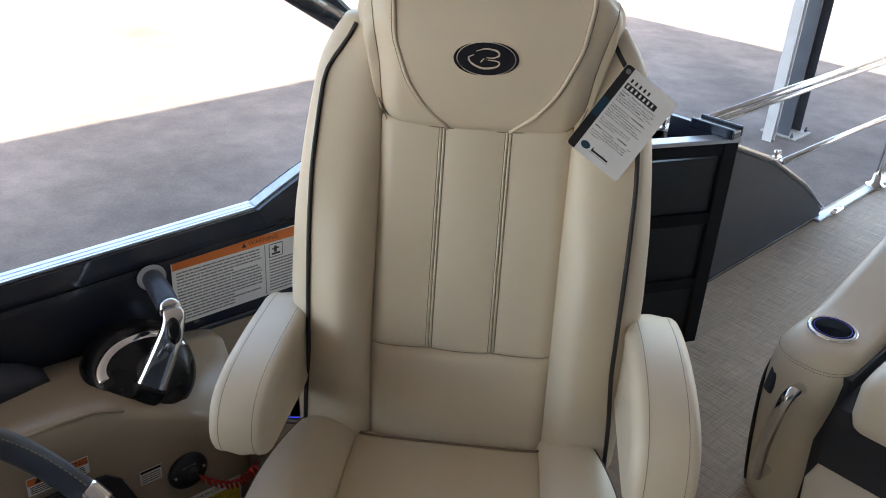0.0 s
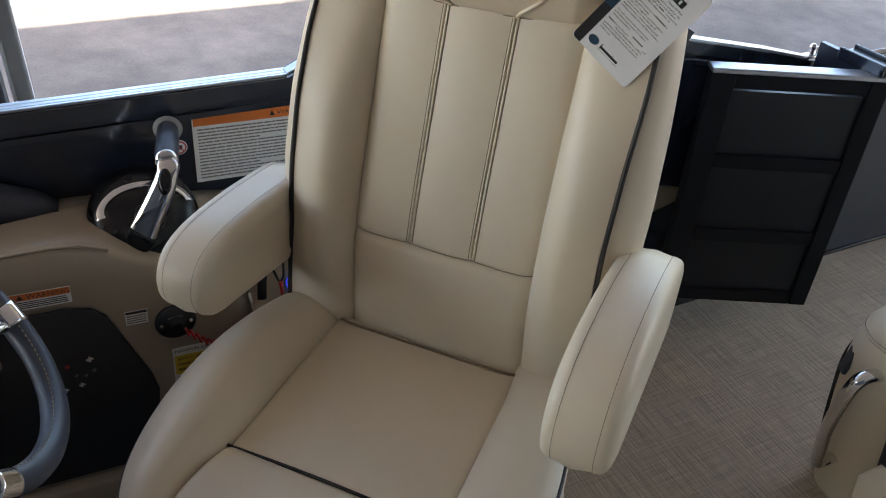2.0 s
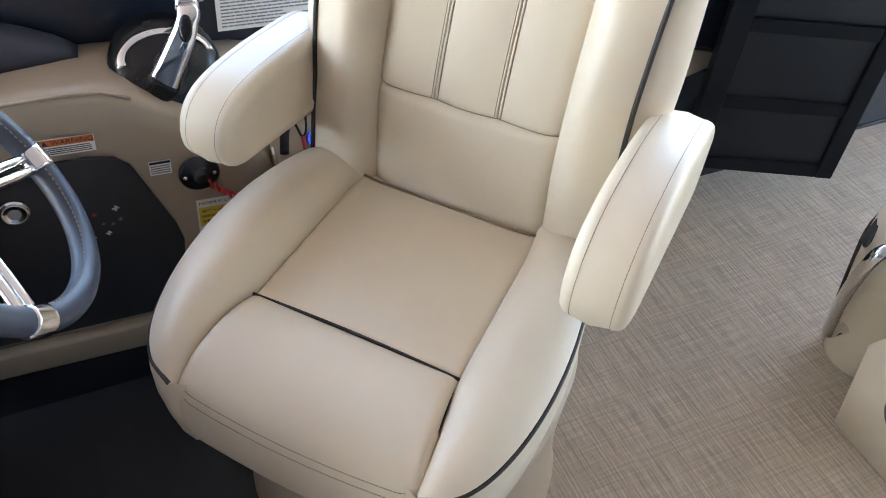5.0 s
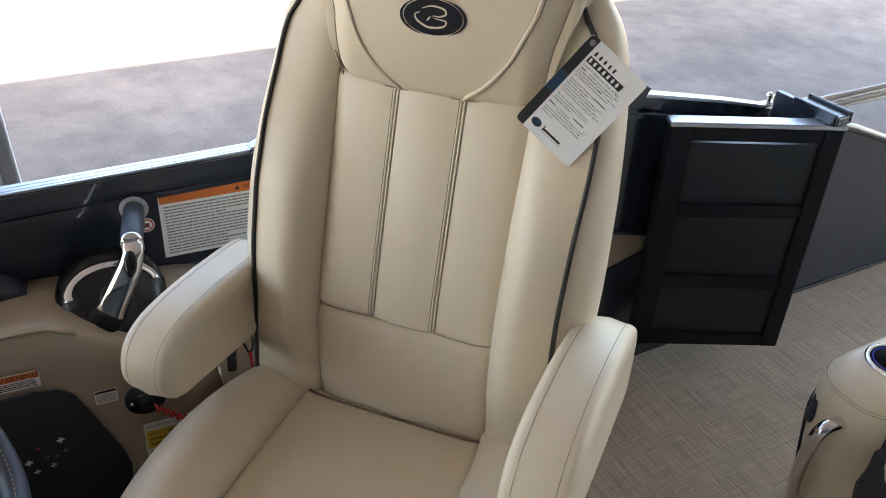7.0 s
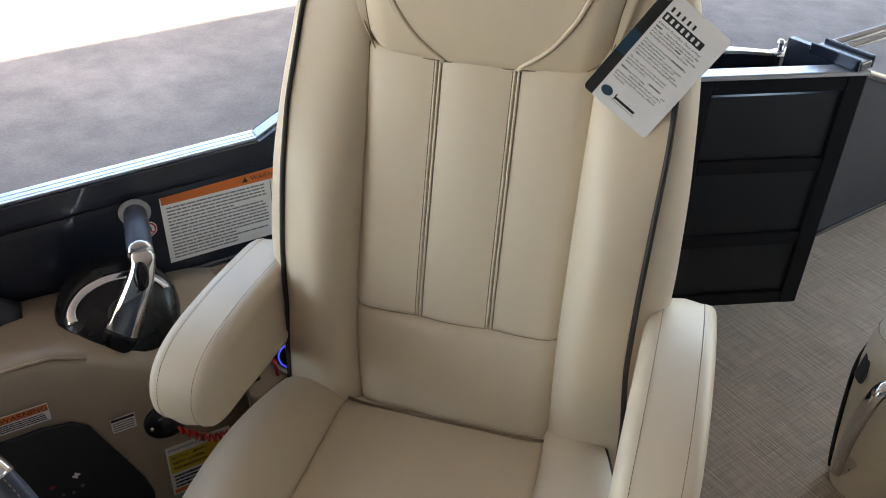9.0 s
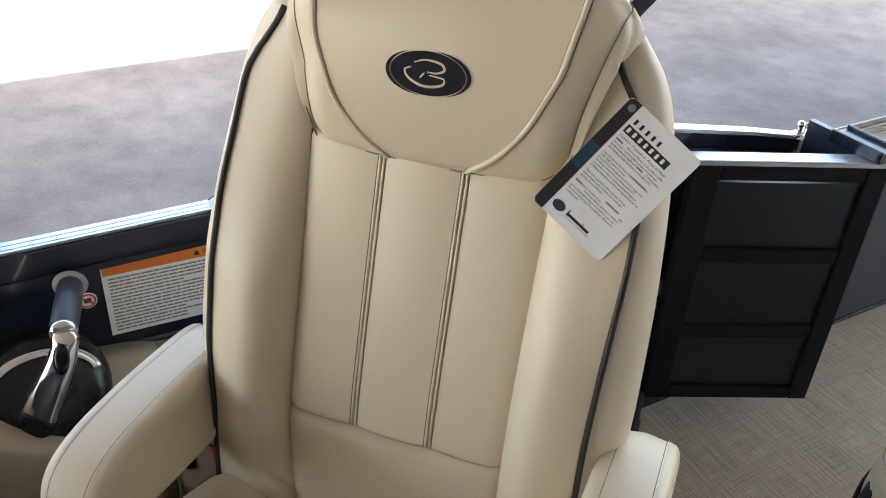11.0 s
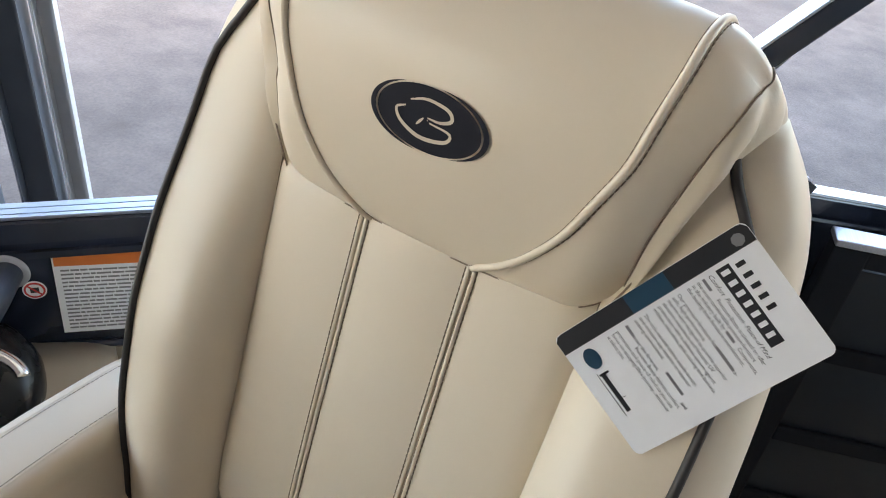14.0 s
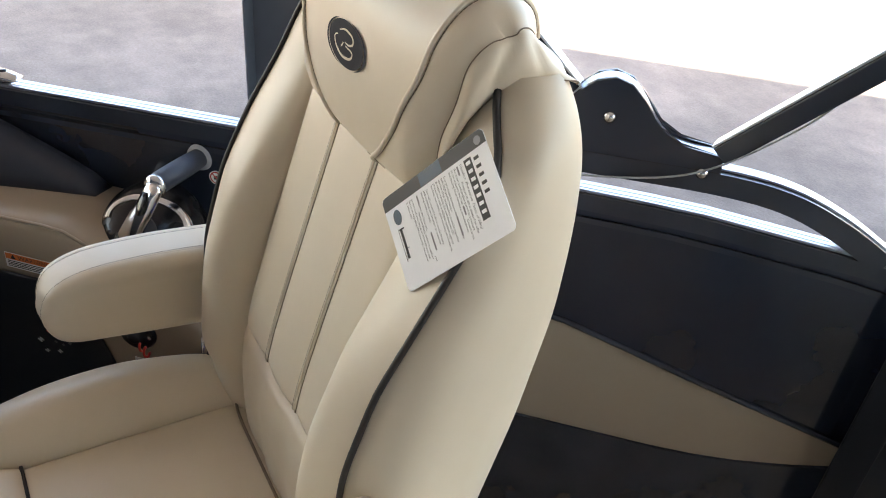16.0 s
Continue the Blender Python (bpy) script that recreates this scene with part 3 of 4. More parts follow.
def head_point(u, v, lift=0.0):
    """u from -1 to 1 across, v from 0 to 1 along the wrap."""
    k = v * 60
    i = min(int(k), 59)
    q = WRAP[i] + (WRAP[i + 1] - WRAP[i]) * (k - i)
    d = WRAP[min(i + 2, 60)] - WRAP[max(i - 1, 0)]
    nrm = np.array([-d[1], d[0]]) / np.linalg.norm(d)
    w = smooth_rule(v, WIDE)
    a = abs(u)
    sink = 0.008 * a * a + (0.020 * ((a - 0.78) / 0.22) ** 2 if a > 0.78 else 0)
    fold = 0.0
    if a > 0.7:
        fold = 0.004 * ((a - 0.7) / 0.3) * math.sin(26 * v + 5 * a + (1.0 if u > 0 else 2.2)) * (1 if 0.25 < v < 0.75 else 0.3)
    p = q + nrm * (lift - sink - fold)
    return (u * w + smooth_rule(v, SHIFT), p[0], p[1])


def headrest():
    rows = []
    for v in np.linspace(0, 1, 61):
        row = [head_point(u, v) for u in np.concatenate([[-1.0], np.linspace(-0.995, 0.995, 61), [1.0]])]
        l, r = row[0], row[-1]
        cy, cz = 0.062, 1.19
        pull = lambda p, k: (p[0] * (1 - 0.03 * k), p[1] + (cy - p[1]) * k, p[2] + (cz - p[2]) * k)
        row = [pull(l, 0.55), pull(l, 0.25)] + row + [pull(r, 0.25), pull(r, 0.55)]
        rows.append(row)
    return grid(rows)


head = part("headrest", headrest(), CREAM, chair, "padded headrest with embroidered oval emblem")
WELT = [(0.0, 0.045), (0.08, 0.053), (0.16, 0.085), (0.24, 0.112), (0.34, 0.134), (0.48, 0.143), (0.75, 0.150), (1.0, 0.155)]
for s in (-1, 1):
    line = [head_point(s * smooth_rule(v, WELT) / smooth_rule(v, WIDE), v, 0.0008) for v in np.linspace(0.02, 0.8, 70)]
    part("welt", tube(line, 0.0030, 8), CREAM, head, "raised cream welt")
    for off, mat in ((0.0040, DARK_THREAD), (-0.0036, SEAM)):
        line = [head_point(s * (smooth_rule(v, WELT) + off) / smooth_rule(v, WIDE), v, 0.0004) for v in np.linspace(0.02, 0.8, 70)]
        part("stitching", dashes(line, 0.0048, 0.0006, 0.0006 if off > 0 else 0.0003), mat, head)
part("seam", tube([head_point(u, 0.008, 0.0002) for u in np.linspace(-0.97, 0.97, 40)], 0.0009, 5), SEAM, head)


LOWER = smooth_line([(0.147, 0.004, 1.094), (0.158, 0.006, 1.12), (0.167, 0.009, 1.147), (0.174, 0.018, 1.176), (0.182, 0.028, 1.199), (0.192, 0.044, 1.220), (0.202, 0.070, 1.229), (0.206, 0.095, 1.230), (0.202, 0.120, 1.224), (0.18, 0.138, 1.21)], 56)


def head_side(s):
    """The gathered end of the head pad between its two seams."""
    rows, upper, lower = [], [], []
    for i in range(56):
        f = i / 55
        a = np.array(head_point(s * 1.0, 0.05 + 0.83 * f, 0.0004))
        q = LOWER[i]
        b = np.array([q[0] if s > 0 else -(q[0] - 0.012), q[1], q[2]])
        puff = 0.010 * math.sin(math.pi * min(1.0, f * 1.15)) ** 0.6
        row = []
        for t in np.linspace(0, 1, 14):
            k = math.sin(math.pi * t)
            tuck = 0.0045 * k * (math.exp(-((f - 0.60 + 0.10 * t) / 0.030) ** 2) + 0.7 * math.exp(-((f - 0.74 + 0.03 * t) / 0.022) ** 2) + 0.5 * math.exp(-((f - 0.42 - 0.12 * t) / 0.035) ** 2))
            p = a + (b - a) * t
            row.append((p[0] + s * (puff * k ** 0.7 - tuck), p[1] - 0.3 * puff * k, p[2] + 0.25 * puff * k))
        rows.append(row)
        upper.append(a + np.array([s * 0.0006, -0.0002, 0.0004]))
        lower.append(b + np.array([s * 0.0008, -0.0004, 0.0]))
    return grid(rows), upper, lower


for s in (-1, 1):
    vf, upper, lower = head_side(s)
    side = part("head_side", vf, CREAM, head, "gathered end panel of the headrest")
    part("seam", tube(upper[:46], 0.0006, 5), SEAM, side)
    part("seam", tube(lower, 0.0008, 5), SEAM, side)


def head_front(x, z, lift):
    lo, hi = 0.0, 0.45
    for _ in range(30):
        mid = (lo + hi) / 2
        if head_point(x / 0.15, mid)[2] < z:
            lo = mid
        else:
            hi = mid
    w = smooth_rule(lo, WIDE)
    return head_point((x - smooth_rule(lo, SHIFT)) / w, lo, lift)


LX, LZ = 0.010, 1.203


def on_head(pts_in, pts_out, lift):
    """A ribbon between two lines of (x, z) laid on the front of the head pad."""
    rows = [[head_front(LX + a[0], LZ + a[1], lift), head_front(LX + b[0], LZ + b[1], lift)] for a, b in zip(pts_in, pts_out)]
    return grid(rows)


def ellipse(rx, rz, a0=0.0, a1=360.0, n=49):
    return [(rx * math.cos(radians(a)), rz * math.sin(radians(a))) for a in np.linspace(a0, a1, n)]


def stroke(pts, w, n=24):
    line = smooth_line(pts, n)
    a, b = [], []
    for i, q in enumerate(line):
        d = line[min(i + 1, n - 1)] - line[max(i - 1, 0)]
        nr = np.array([-d[1], d[0]]) / (np.linalg.norm(d) + 1e-9)
        k = w * (0.35 + 0.65 * math.sin(math.pi * (i + 0.5) / n))
        a.append(q + nr * k)
        b.append(q - nr * k)
    return a, b


emblem = part("emblem", on_head(ellipse(0.0005, 0.0003), ellipse(0.041, 0.0225), 0.0012), NAVY, head, "navy embroidered oval emblem")
part("crescent", on_head(ellipse(0.0425, 0.0235, 118, 262, 30), [(x * (1 + 0.10 * math.sin(math.pi * i / 29)), z * (1 + 0.14 * math.sin(math.pi * i / 29))) for i, (x, z) in enumerate(ellipse(0.0425, 0.0235, 118, 262, 30))], 0.0012), NAVY, emblem)
part("crescent", on_head(ellipse(0.0425, 0.0235, -62, 82, 30), [(x * (1 + 0.10 * math.sin(math.pi * i / 29)), z * (1 + 0.14 * math.sin(math.pi * i / 29))) for i, (x, z) in enumerate(ellipse(0.0425, 0.0235, -62, 82, 30))], 0.0012), NAVY, emblem)
for pts, w in (([(-0.015, 0.010), (-0.002, 0.014), (0.014, 0.012), (0.018, 0.006), (0.010, 0.002), (0.000, 0.002)], 0.0013), ([(0.002, -0.001), (0.018, -0.003), (0.015, -0.010), (-0.004, -0.013), (-0.020, -0.007), (-0.025, 0.001), (-0.018, 0.005)], 0.0014), ([(-0.008, -0.005), (-0.003, 0.001)], 0.0010)):
    a, b = stroke(pts, w)
    part("flourish", on_head(a, b, 0.0018), LOGO_CREAM, emblem)

# seat
SX = -0.012


def seat_pad():
    x0, x1, y0, y1 = -0.170, 0.148, -0.418, -0.10
    rows = []
    for v in edge_steps(26):
        y = y0 + (y1 - y0) * v
        row = []
        for u in edge_steps(26):
            x = x0 + (x1 - x0) * u
            e = min(min(u, 1 - u) * (x1 - x0), min(v, 1 - v) * (y1 - y0))
            z = 0.575 - rounding(e, 0.014) * 0.6 + 0.006 * (math.sin(math.pi * u) * math.sin(math.pi * v)) ** 0.6
            row.append((x, y, z))
        rows.append(row)
    return grid(rows)


seat = part("seat", seat_pad(), CREAM, chair, "square cream seat pad between rolled sides")
part("piping", tube([(x, -0.4175 + 0.004 * math.sin(math.pi * (x + 0.172) / 0.32), 0.5735) for x in np.linspace(-0.172, 0.149, 24)], 0.0026, 8), PIPING, seat, "dark brown piping")
# crease shade painted as a brown tube where seat meets back
part("crease", tube([(x, -0.1225 + 0.06 * ((x + 0.008) / 0.158) ** 8 * 0.1, 0.5795) for x in np.linspace(-0.165, 0.150, 20)], 0.0022, 8), SEAM, seat, "crease under the back, its shade painted dark")

ROLL = smooth_line([(-0.412, 0.560), (-0.418, 0.575), (-0.435, 0.585), (-0.475, 0.590), (-0.525, 0.580), (-0.560, 0.556), (-0.576, 0.530), (-0.582, 0.500), (-0.580, 0.450), (-0.568, 0.410), (-0.535, 0.385), (-0.44, 0.378)], 44)


def front_roll():
    rows = []
    for q in ROLL:
        f = min(1.0, max(0.0, (-0.412 - q[0]) / 0.16))
        low = max(0.0, (0.53 - q[1]) / 0.13)
        hw = 0.160 + 0.022 * f ** 1.5 - 0.006 * low ** 1.6
        row = []
        for u in edge_steps(30, 0.12) * 2 - 1:
            e = (1 - abs(u)) * hw
            d = rounding(e, 0.016)
            x = SX + u * hw
            bow = 0.010 * (1 - u * u) * f
            row.append((x, q[0] - bow + d * (0.8 if f > 0.6 else 0.1), q[1] - d * (0.7 if f < 0.95 else 0.15)))
        rows.append(row)
    return grid(rows)


roll = part("front_roll", front_roll(), CREAM, chair, "rounded waterfall front of the seat")
for dz, yy in ((0.006, -0.5765), (-0.006, -0.5815)):
    line = [(SX + u * 0.172, yy - 0.011 * (1 - u * u) + rounding((1 - abs(u)) * 0.172, 0.022) * 0.8, 0.530 + dz) for u in np.linspace(-0.97, 0.97, 60)]
    part("stitching", dashes(line, 0.0045, 0.0015, 0.0007), DARK_THREAD, roll)

RIM = smooth_line([(0.222, -0.085, 0.602), (0.250, -0.16, 0.607), (0.272, -0.25, 0.604), (0.281, -0.35, 0.594), (0.275, -0.44, 0.580), (0.255, -0.515, 0.566), (0.225, -0.560, 0.554), (0.182, -0.580, 0.545)], 50)
INN = smooth_line([(0.152, -0.085, 0.585), (0.158, -0.16, 0.575), (0.159, -0.25, 0.573), (0.160, -0.35, 0.573), (0.161, -0.415, 0.572), (0.168, -0.475, 0.570), (0.174, -0.53, 0.560), (0.176, -0.572, 0.540)], 50)


def wing(s):
    rows = []
    for i in range(50):
        a, b = INN[i], RIM[i]
        f = i / 49
        puff = (0.052 if s < 0 else 0.042) * (1 - f ** 5) * (0.75 + 0.25 * math.sin(math.pi * f)) * min(1.0, 0.45 + 1.8 * f)
        row = [(SX + s * (a[0] - 0.004), a[1], a[2] - 0.014)]
        for t in np.linspace(0, 1, 16):
            p = a + (b - a) * t
            row.append((SX + s * p[0], p[1], p[2] + puff * math.sin(math.pi * min(1, t ** 0.85 * 0.94 + 0.03)) ** 0.8))
        rows.append(row)
    return grid(rows)


def skirt(s):
    rows = []
    c = np.array([0.10, -0.30])
    for i in range(50):
        b = RIM[i]
        out = np.array([b[0], b[1]]) - c
        out /= np.linalg.norm(out)
        row = []
        for k, dz in ((0.0, 0.0), (0.006, -0.02), (0.006, -0.06), (0.0, -0.11), (-0.014, -0.15), (-0.045, -0.18), (-0.10, -0.195)):
            z = max(b[2] + dz, 0.372)
            row.append((SX + s * (b[0] + out[0] * k), b[1] + out[1] * k, z))
        rows.append(row)
    rows.append([(x - s * 0.03, y + 0.012, z) for x, y, z in rows[-1]])
    return grid(rows)


for s in (-1, 1):
    w = part("side_roll", wing(s), CREAM, chair, "rolled cream seat side")
    part("skirt", skirt(s), CREAM, w)
    part("piping", tube([(SX + s * (p[0] + 0.001), p[1], p[2]) for p in RIM], 0.0034, 8), PIPING, w, "dark brown piping")
for s in (-1, 1):
    part("hinge", box(SX + 0.012 + s * 0.229 - 0.014, SX + 0.012 + s * 0.229 + 0.014, -0.105, 0.0, 0.50, 0.605, 0.006), RUBBER, chair, "black back hinge", smooth=False)
part("seat_plate", box(SX - 0.20, SX + 0.20, -0.50, 0.0, 0.366, 0.380, 0.004), FRAME, chair, smooth=False)


def pedestal():
    rows = []
    for z, k in ((0.0, 1.04), (0.02, 1.04), (0.05, 1.0), (0.2, 0.97), (0.33, 0.99), (0.366, 1.0)):
        rows.append([(SX + 0.008 + 0.272 * k * math.copysign(abs(math.cos(a)) ** 0.75, math.cos(a)), -0.24 + 0.245 * k * math.copysign(abs(math.sin(a)) ** 0.75, math.sin(a)), z) for a in np.linspace(0, 2 * math.pi, 48, endpoint=False)])
    return grid(rows, True, True)


part("pedestal", pedestal(), CREAM, chair, "cream moulded pedestal base")

# armrests
ARM = smooth_line([(-0.035, 0.775), (-0.04, 0.825), (-0.065, 0.845), (-0.13, 0.852), (-0.20, 0.854), (-0.280, 0.846), (-0.328, 0.819), (-0.347, 0.772), (-0.340, 0.727), (-0.314, 0.702), (-0.26, 0.693), (-0.15, 0.680), (-0.07, 0.674), (-0.042, 0.69), (-0.035, 0.73)], 64)


def arm_ring(x, inset):
    c = np.array([-0.14, 0.765])
    out = []
    n = len(ARM)
    for i, q in enumerate(ARM):
        d = ARM[min(i + 1, n - 1)] - ARM[max(i - 1, 0)]
        nr = np.array([d[1], -d[0]]) / np.linalg.norm(d)
        if nr @ (c - q) < 0:
            nr = -nr
        k = q + nr * inset
        if x > 0:
            back = min(1.0, max(0.0, (k[0] + 0.347) / 0.312))
            low = (0.30 * back ** 3 - 0.03) * max(0.0, k[1] - 0.70)
            out.append((x + 0.05 * (k[0] + 0.16), k[0] - 0.040 + 0.064 * back, k[1] - low))
        else:
            low = (0.22 + 0.06 * (k[0] + 0.3) / 0.26) * max(0.0, k[1] - 0.70)
            out.append((x, k[0], k[1] - low))
    return out


def armrest(s, x0=0.250, x1=0.331):
    w = x1 - x0
    rows = [arm_ring(s * (x0 + dx), i) for dx, i in ((0.0, 0.034), (-0.002, 0.024), (0.0, 0.013), (0.0025, 0.006), (0.007, 0.0015), (0.014, -0.0005), (0.020, 0.0), (w / 2, -0.004), (w - 0.020, 0.0), (w - 0.014, -0.0005), (w - 0.007, 0.0015), (w - 0.0025, 0.006), (w, 0.013), (w + 0.002, 0.024), (w, 0.034))]
    return grid(rows, True, True)


for s in (-1, 1):
    a = part("armrest", armrest(s, 0.242 if s < 0 else 0.250, 0.323 if s < 0 else 0.334), CREAM, chair, "padded cream armrest with brown stitching")
    for x in (0.259 if s < 0 else 0.267, 0.306 if s < 0 else 0.317):
        line = arm_ring(s * x, -0.0003)[5:58]
        part("stitching", dashes(line, 0.0045, 0.0009, 0.0005), DARK_THREAD, a)
        part("seam", tube(arm_ring(s * (x - 0.003 if x < 0.29 else x + 0.003), 0.0006)[5:58], 0.0012, 5), CREAM, a)

# printed card hanging on the back
TL, TB, TT = Vector((0.134, -0.036, 1.094)), Vector((0.2125, -0.043, 1.039)), Vector((0.2132, 0.016, 1.203))
ey = (TT - TL).normalized()
ex = ((TB - TL) - ey * ey.dot(TB - TL)).normalized()
ez = ex.cross(ey)
if ez.y > 0:
    ez = -ez
CARD = CHAIR @ Matrix(((ex.x, ey.x, ez.x, TL.x), (ex.y, ey.y, ez.y, TL.y), (ex.z, ey.z, ez.z, TL.z), (0, 0, 0, 1)))
card = thing("hang_tag", CARD, "white printed card with a dark side band on the chair", "tag")
CW, CH = 0.095, 0.142


def rounded(x0, x1, y0, y1, r, n=5):
    out = []
    for cx, cy, a0 in ((x1 - r, y1 - r, 0), (x0 + r, y1 - r, 90), (x0 + r, y0 + r, 180), (x1 - r, y0 + r, 270)):
        out += [(cx + r * math.cos(radians(a0 + 90 * i / n)), cy + r * math.sin(radians(a0 + 90 * i / n))) for i in range(n + 1)]
    return out


def flat(x0, x1, y0, y1, z=0.0009, h=0.00015):
    return box(x0, x1, y0, y1, z, z + h)


def letters(text, size, x, y, mat, parent, z=0.0010, name="print", spacing=1.0, shear=0.0, align="LEFT", m=None):
    cu = bpy.data.curves.new(name, "FONT")
    cu.body, cu.size, cu.space_line, cu.shear, cu.align_x = text, size, spacing, shear, align
    cu.resolution_u = 2
    tmp = bpy.data.objects.new(name, cu)
    scene.collection.objects.link(tmp)
    me = bpy.data.meshes.new_from_object(tmp.evaluated_get(bpy.context.evaluated_depsgraph_get()))
    bpy.data.objects.remove(tmp)
    me.materials.clear()
    me.materials.append(mat)
    ob = new(name, me)
    ob.parent = parent
    ob.matrix_basis = (m or Matrix()) @ pose(x, y, z)
    return ob


part("sheet", prism(rounded(0, CW, 0, CH, 0.005), 0.0, 0.0008, "z"), WHITE, card, "white card", smooth=False)
part("band", prism([(0.004, 0.0002), (0.0135, 0.0002), (0.0135, CH - 0.0002), (0.004, CH - 0.0002), (0.0008, CH - 0.003), (0.0002, CH - 0.006), (0.0002, 0.006), (0.0008, 0.003)], 0.0008, 0.00095, "z"), INK, card, "dark side band", smooth=False)
part("band_fade", flat(0.0004, 0.0135, 0.055, 0.085, 0.00097), TEAL, card, smooth=False)
part("top_block", flat(0.0135, 0.0138, 0.0, 0.142), GREYINK, card, smooth=False)
part("hole", moved(lathe([(0.0042, 0), (0.0042, 0.0002)], 8), pose(0.008, 0.133, 0.00098)), GREYINK, card, smooth=False)
part("title_box", flat(0.017, 0.074, 0.1115, 0.1205), INK, card, "black title bar", smooth=False)
for i in range(7):
    part("title_bar", flat(0.0195 + i * 0.0076, 0.0195 + i * 0.0076 + 0.0032, 0.1133, 0.1187, 0.00108), WHITE, card, smooth=False)
for i in range(5):
    part("title_bar", flat(0.0195 + i * 0.0078, 0.0195 + i * 0.0078 + 0.0030, 0.1232, 0.1290), INK, card, smooth=False)
letters("Comfort  Protection  Peace of Mind", 0.0042, 0.017, 0.1060, INK, card, shear=0.35)
body = ("               Pontoon Boats is pleased to offer\nthe most comfortable pontoon furniture\nin the industry built by              Components,\nthe leading boat furniture manufacturer.\n\n"
        "Our premium furniture features the ultra-\nsoft, high performance\nmarine vinyl designed to provide superior\nabrasion resistance and features UV\nprotection with a defense system against\nmildew, microbes, pink staining and bacteria.\n\n"
        "The rich, neutral colors exude luxury,\nand enhance any interior or exterior\nseating environment.\n\n"
        "No matter the forecast,                         and\n               Pontoon Boats delivers comfort,\nprotection and peace of mind so you can\nfocus on enjoying life's journey...wherever\nit takes you.")
letters(body, 0.0036, 0.0175, 0.1015, INK, card, spacing=0.98)
for x, y, w in ((0.0175, 0.1017, 0.0085), (0.052, 0.0946, 0.0085), (0.057, 0.0840, 0.018), (0.056, 0.0487, 0.0175), (0.0175, 0.0452, 0.0085)):
    part("text_bar", flat(x, x + w, y, y + 0.0018), GREYINK, card, smooth=False)
seal = part("seal", moved(lathe([(0.0075, 0), (0.0075, 0.0002)], 28), pose(0.0245, 0.0145, 0.0009) @ Matrix.Diagonal((1.0, 0.72, 1, 1))), TEAL, card, "dark oval seal", smooth=False)
part("script_bar", flat(0.036, 0.066, 0.0125, 0.0155), INK, card, smooth=False)
part("script_bar", flat(0.036, 0.0375, 0.0115, 0.0185), INK, card, smooth=False)
part("script_bar", flat(0.056, 0.0565, 0.0125, 0.0180), INK, card, smooth=False)
part("script_bar", flat(0.035, 0.068, 0.0103, 0.0107), INK, card, smooth=False)


# ---- helm console ----
console = thing("helm_console", BOAT, "beige moulded helm console with black dash panels", "console")


def console_body():
    # stations along y: face top height, face x, outboard top height
    st = [(-1.10, 0.725, 0.200, 0.705), (-0.70, 0.724, 0.200, 0.705), (-0.52, 0.722, 0.200, 0.704), (-0.43, 0.721, 0.200, 0.702), (-0.385, 0.716, 0.200, 0.700), (-0.35, 0.700, 0.203, 0.697), (-0.30, 0.672, 0.207, 0.69), (-0.25, 0.645, 0.208, 0.68), (-0.21, 0.615, 0.206, 0.672), (-0.17, 0.56, 0.19, 0.668), (-0.14, 0.50, 0.165, 0.662), (-0.12, 0.45, 0.13, 0.655)]
    rows = []
    for y, zt, xf, zo in st:
        rows.append([(0.016, y, 0.16), (0.016, y, zo), (0.07, y, zo + 0.006), (0.13, y, (zo + zt) / 2 + 0.004), (xf - 0.022, y, zt + 0.001), (xf - 0.008, y, zt - 0.003), (xf - 0.001, y, zt - 0.014), (xf, y, zt - 0.05), (xf, y - 0.003, (zt + 0.16) / 2), (xf + 0.004, y, 0.16)])
    return grid(rows, True, True)


part("body", console_body(), BEIGE, console)
part("edge_bead", tube([(0.193, -1.1, 0.7245), (0.193, -0.6, 0.7225), (0.193, -0.43, 0.7205), (0.193, -0.39, 0.716), (0.196, -0.35, 0.699)], 0.0028, 8), BEIGE, console, "beige moulded edge")
part("dash_panel", prism([(-1.05, 0.63), (-0.435, 0.615), (-0.395, 0.605), (-0.375, 0.585), (-0.325, 0.44), (-0.318, 0.40), (-0.34, 0.235), (-1.05, 0.26)], 0.204, 0.210, "x", 0.002), DASH, console, "black switch panel", smooth=False)
part("lower_lip", prism([(-1.08, 0.19), (-0.36, 0.158), (-0.33, 0.19), (-0.345, 0.222), (-1.08, 0.25)], 0.19, 0.225, "x", 0.008), BEIGE, console, "beige lower lip")
part("kick", box(0.03, 0.17, -1.08, -0.16, 0.004, 0.165), DASH, console, smooth=False)


def hood():
    rows = []
    for t in np.linspace(0, 1, 14):
        y = -0.405 - 0.5 * t
        h = 0.02 + 0.20 * t ** 0.9
        w = 0.030 + 0.10 * t
        rows.append([(0.018, y, 0.700), (0.018, y - 0.03, 0.705 + h), (0.03, y - 0.03, 0.708 + h), (0.045 + w * 0.5, y - 0.015, 0.706 + h * 0.72), (0.04 + w, y, 0.700)])
    return grid(rows, True, True)


part("dash_hood", hood(), GRIP, console, "dark dash hood")


def face(x, y, z):
    """A frame on the console's inboard face: x along the fence aft, y up, z inboard."""
    return Matrix(((0, 0, 1, x), (1, 0, 0, y), (0, 1, 0, z), (0, 0, 0, 1)))


def sticker(name, x, y, z, w, h, label, tilt=0.0):
    m = BOAT @ face(x, y, z) @ pose(0, 0, 0, 0, 0, tilt)
    s = thing(name, m, label, "sticker")
    part("sheet", flat(0, w, 0, h, 0.0, 0.0008), WHITE, s, smooth=False)
    return s


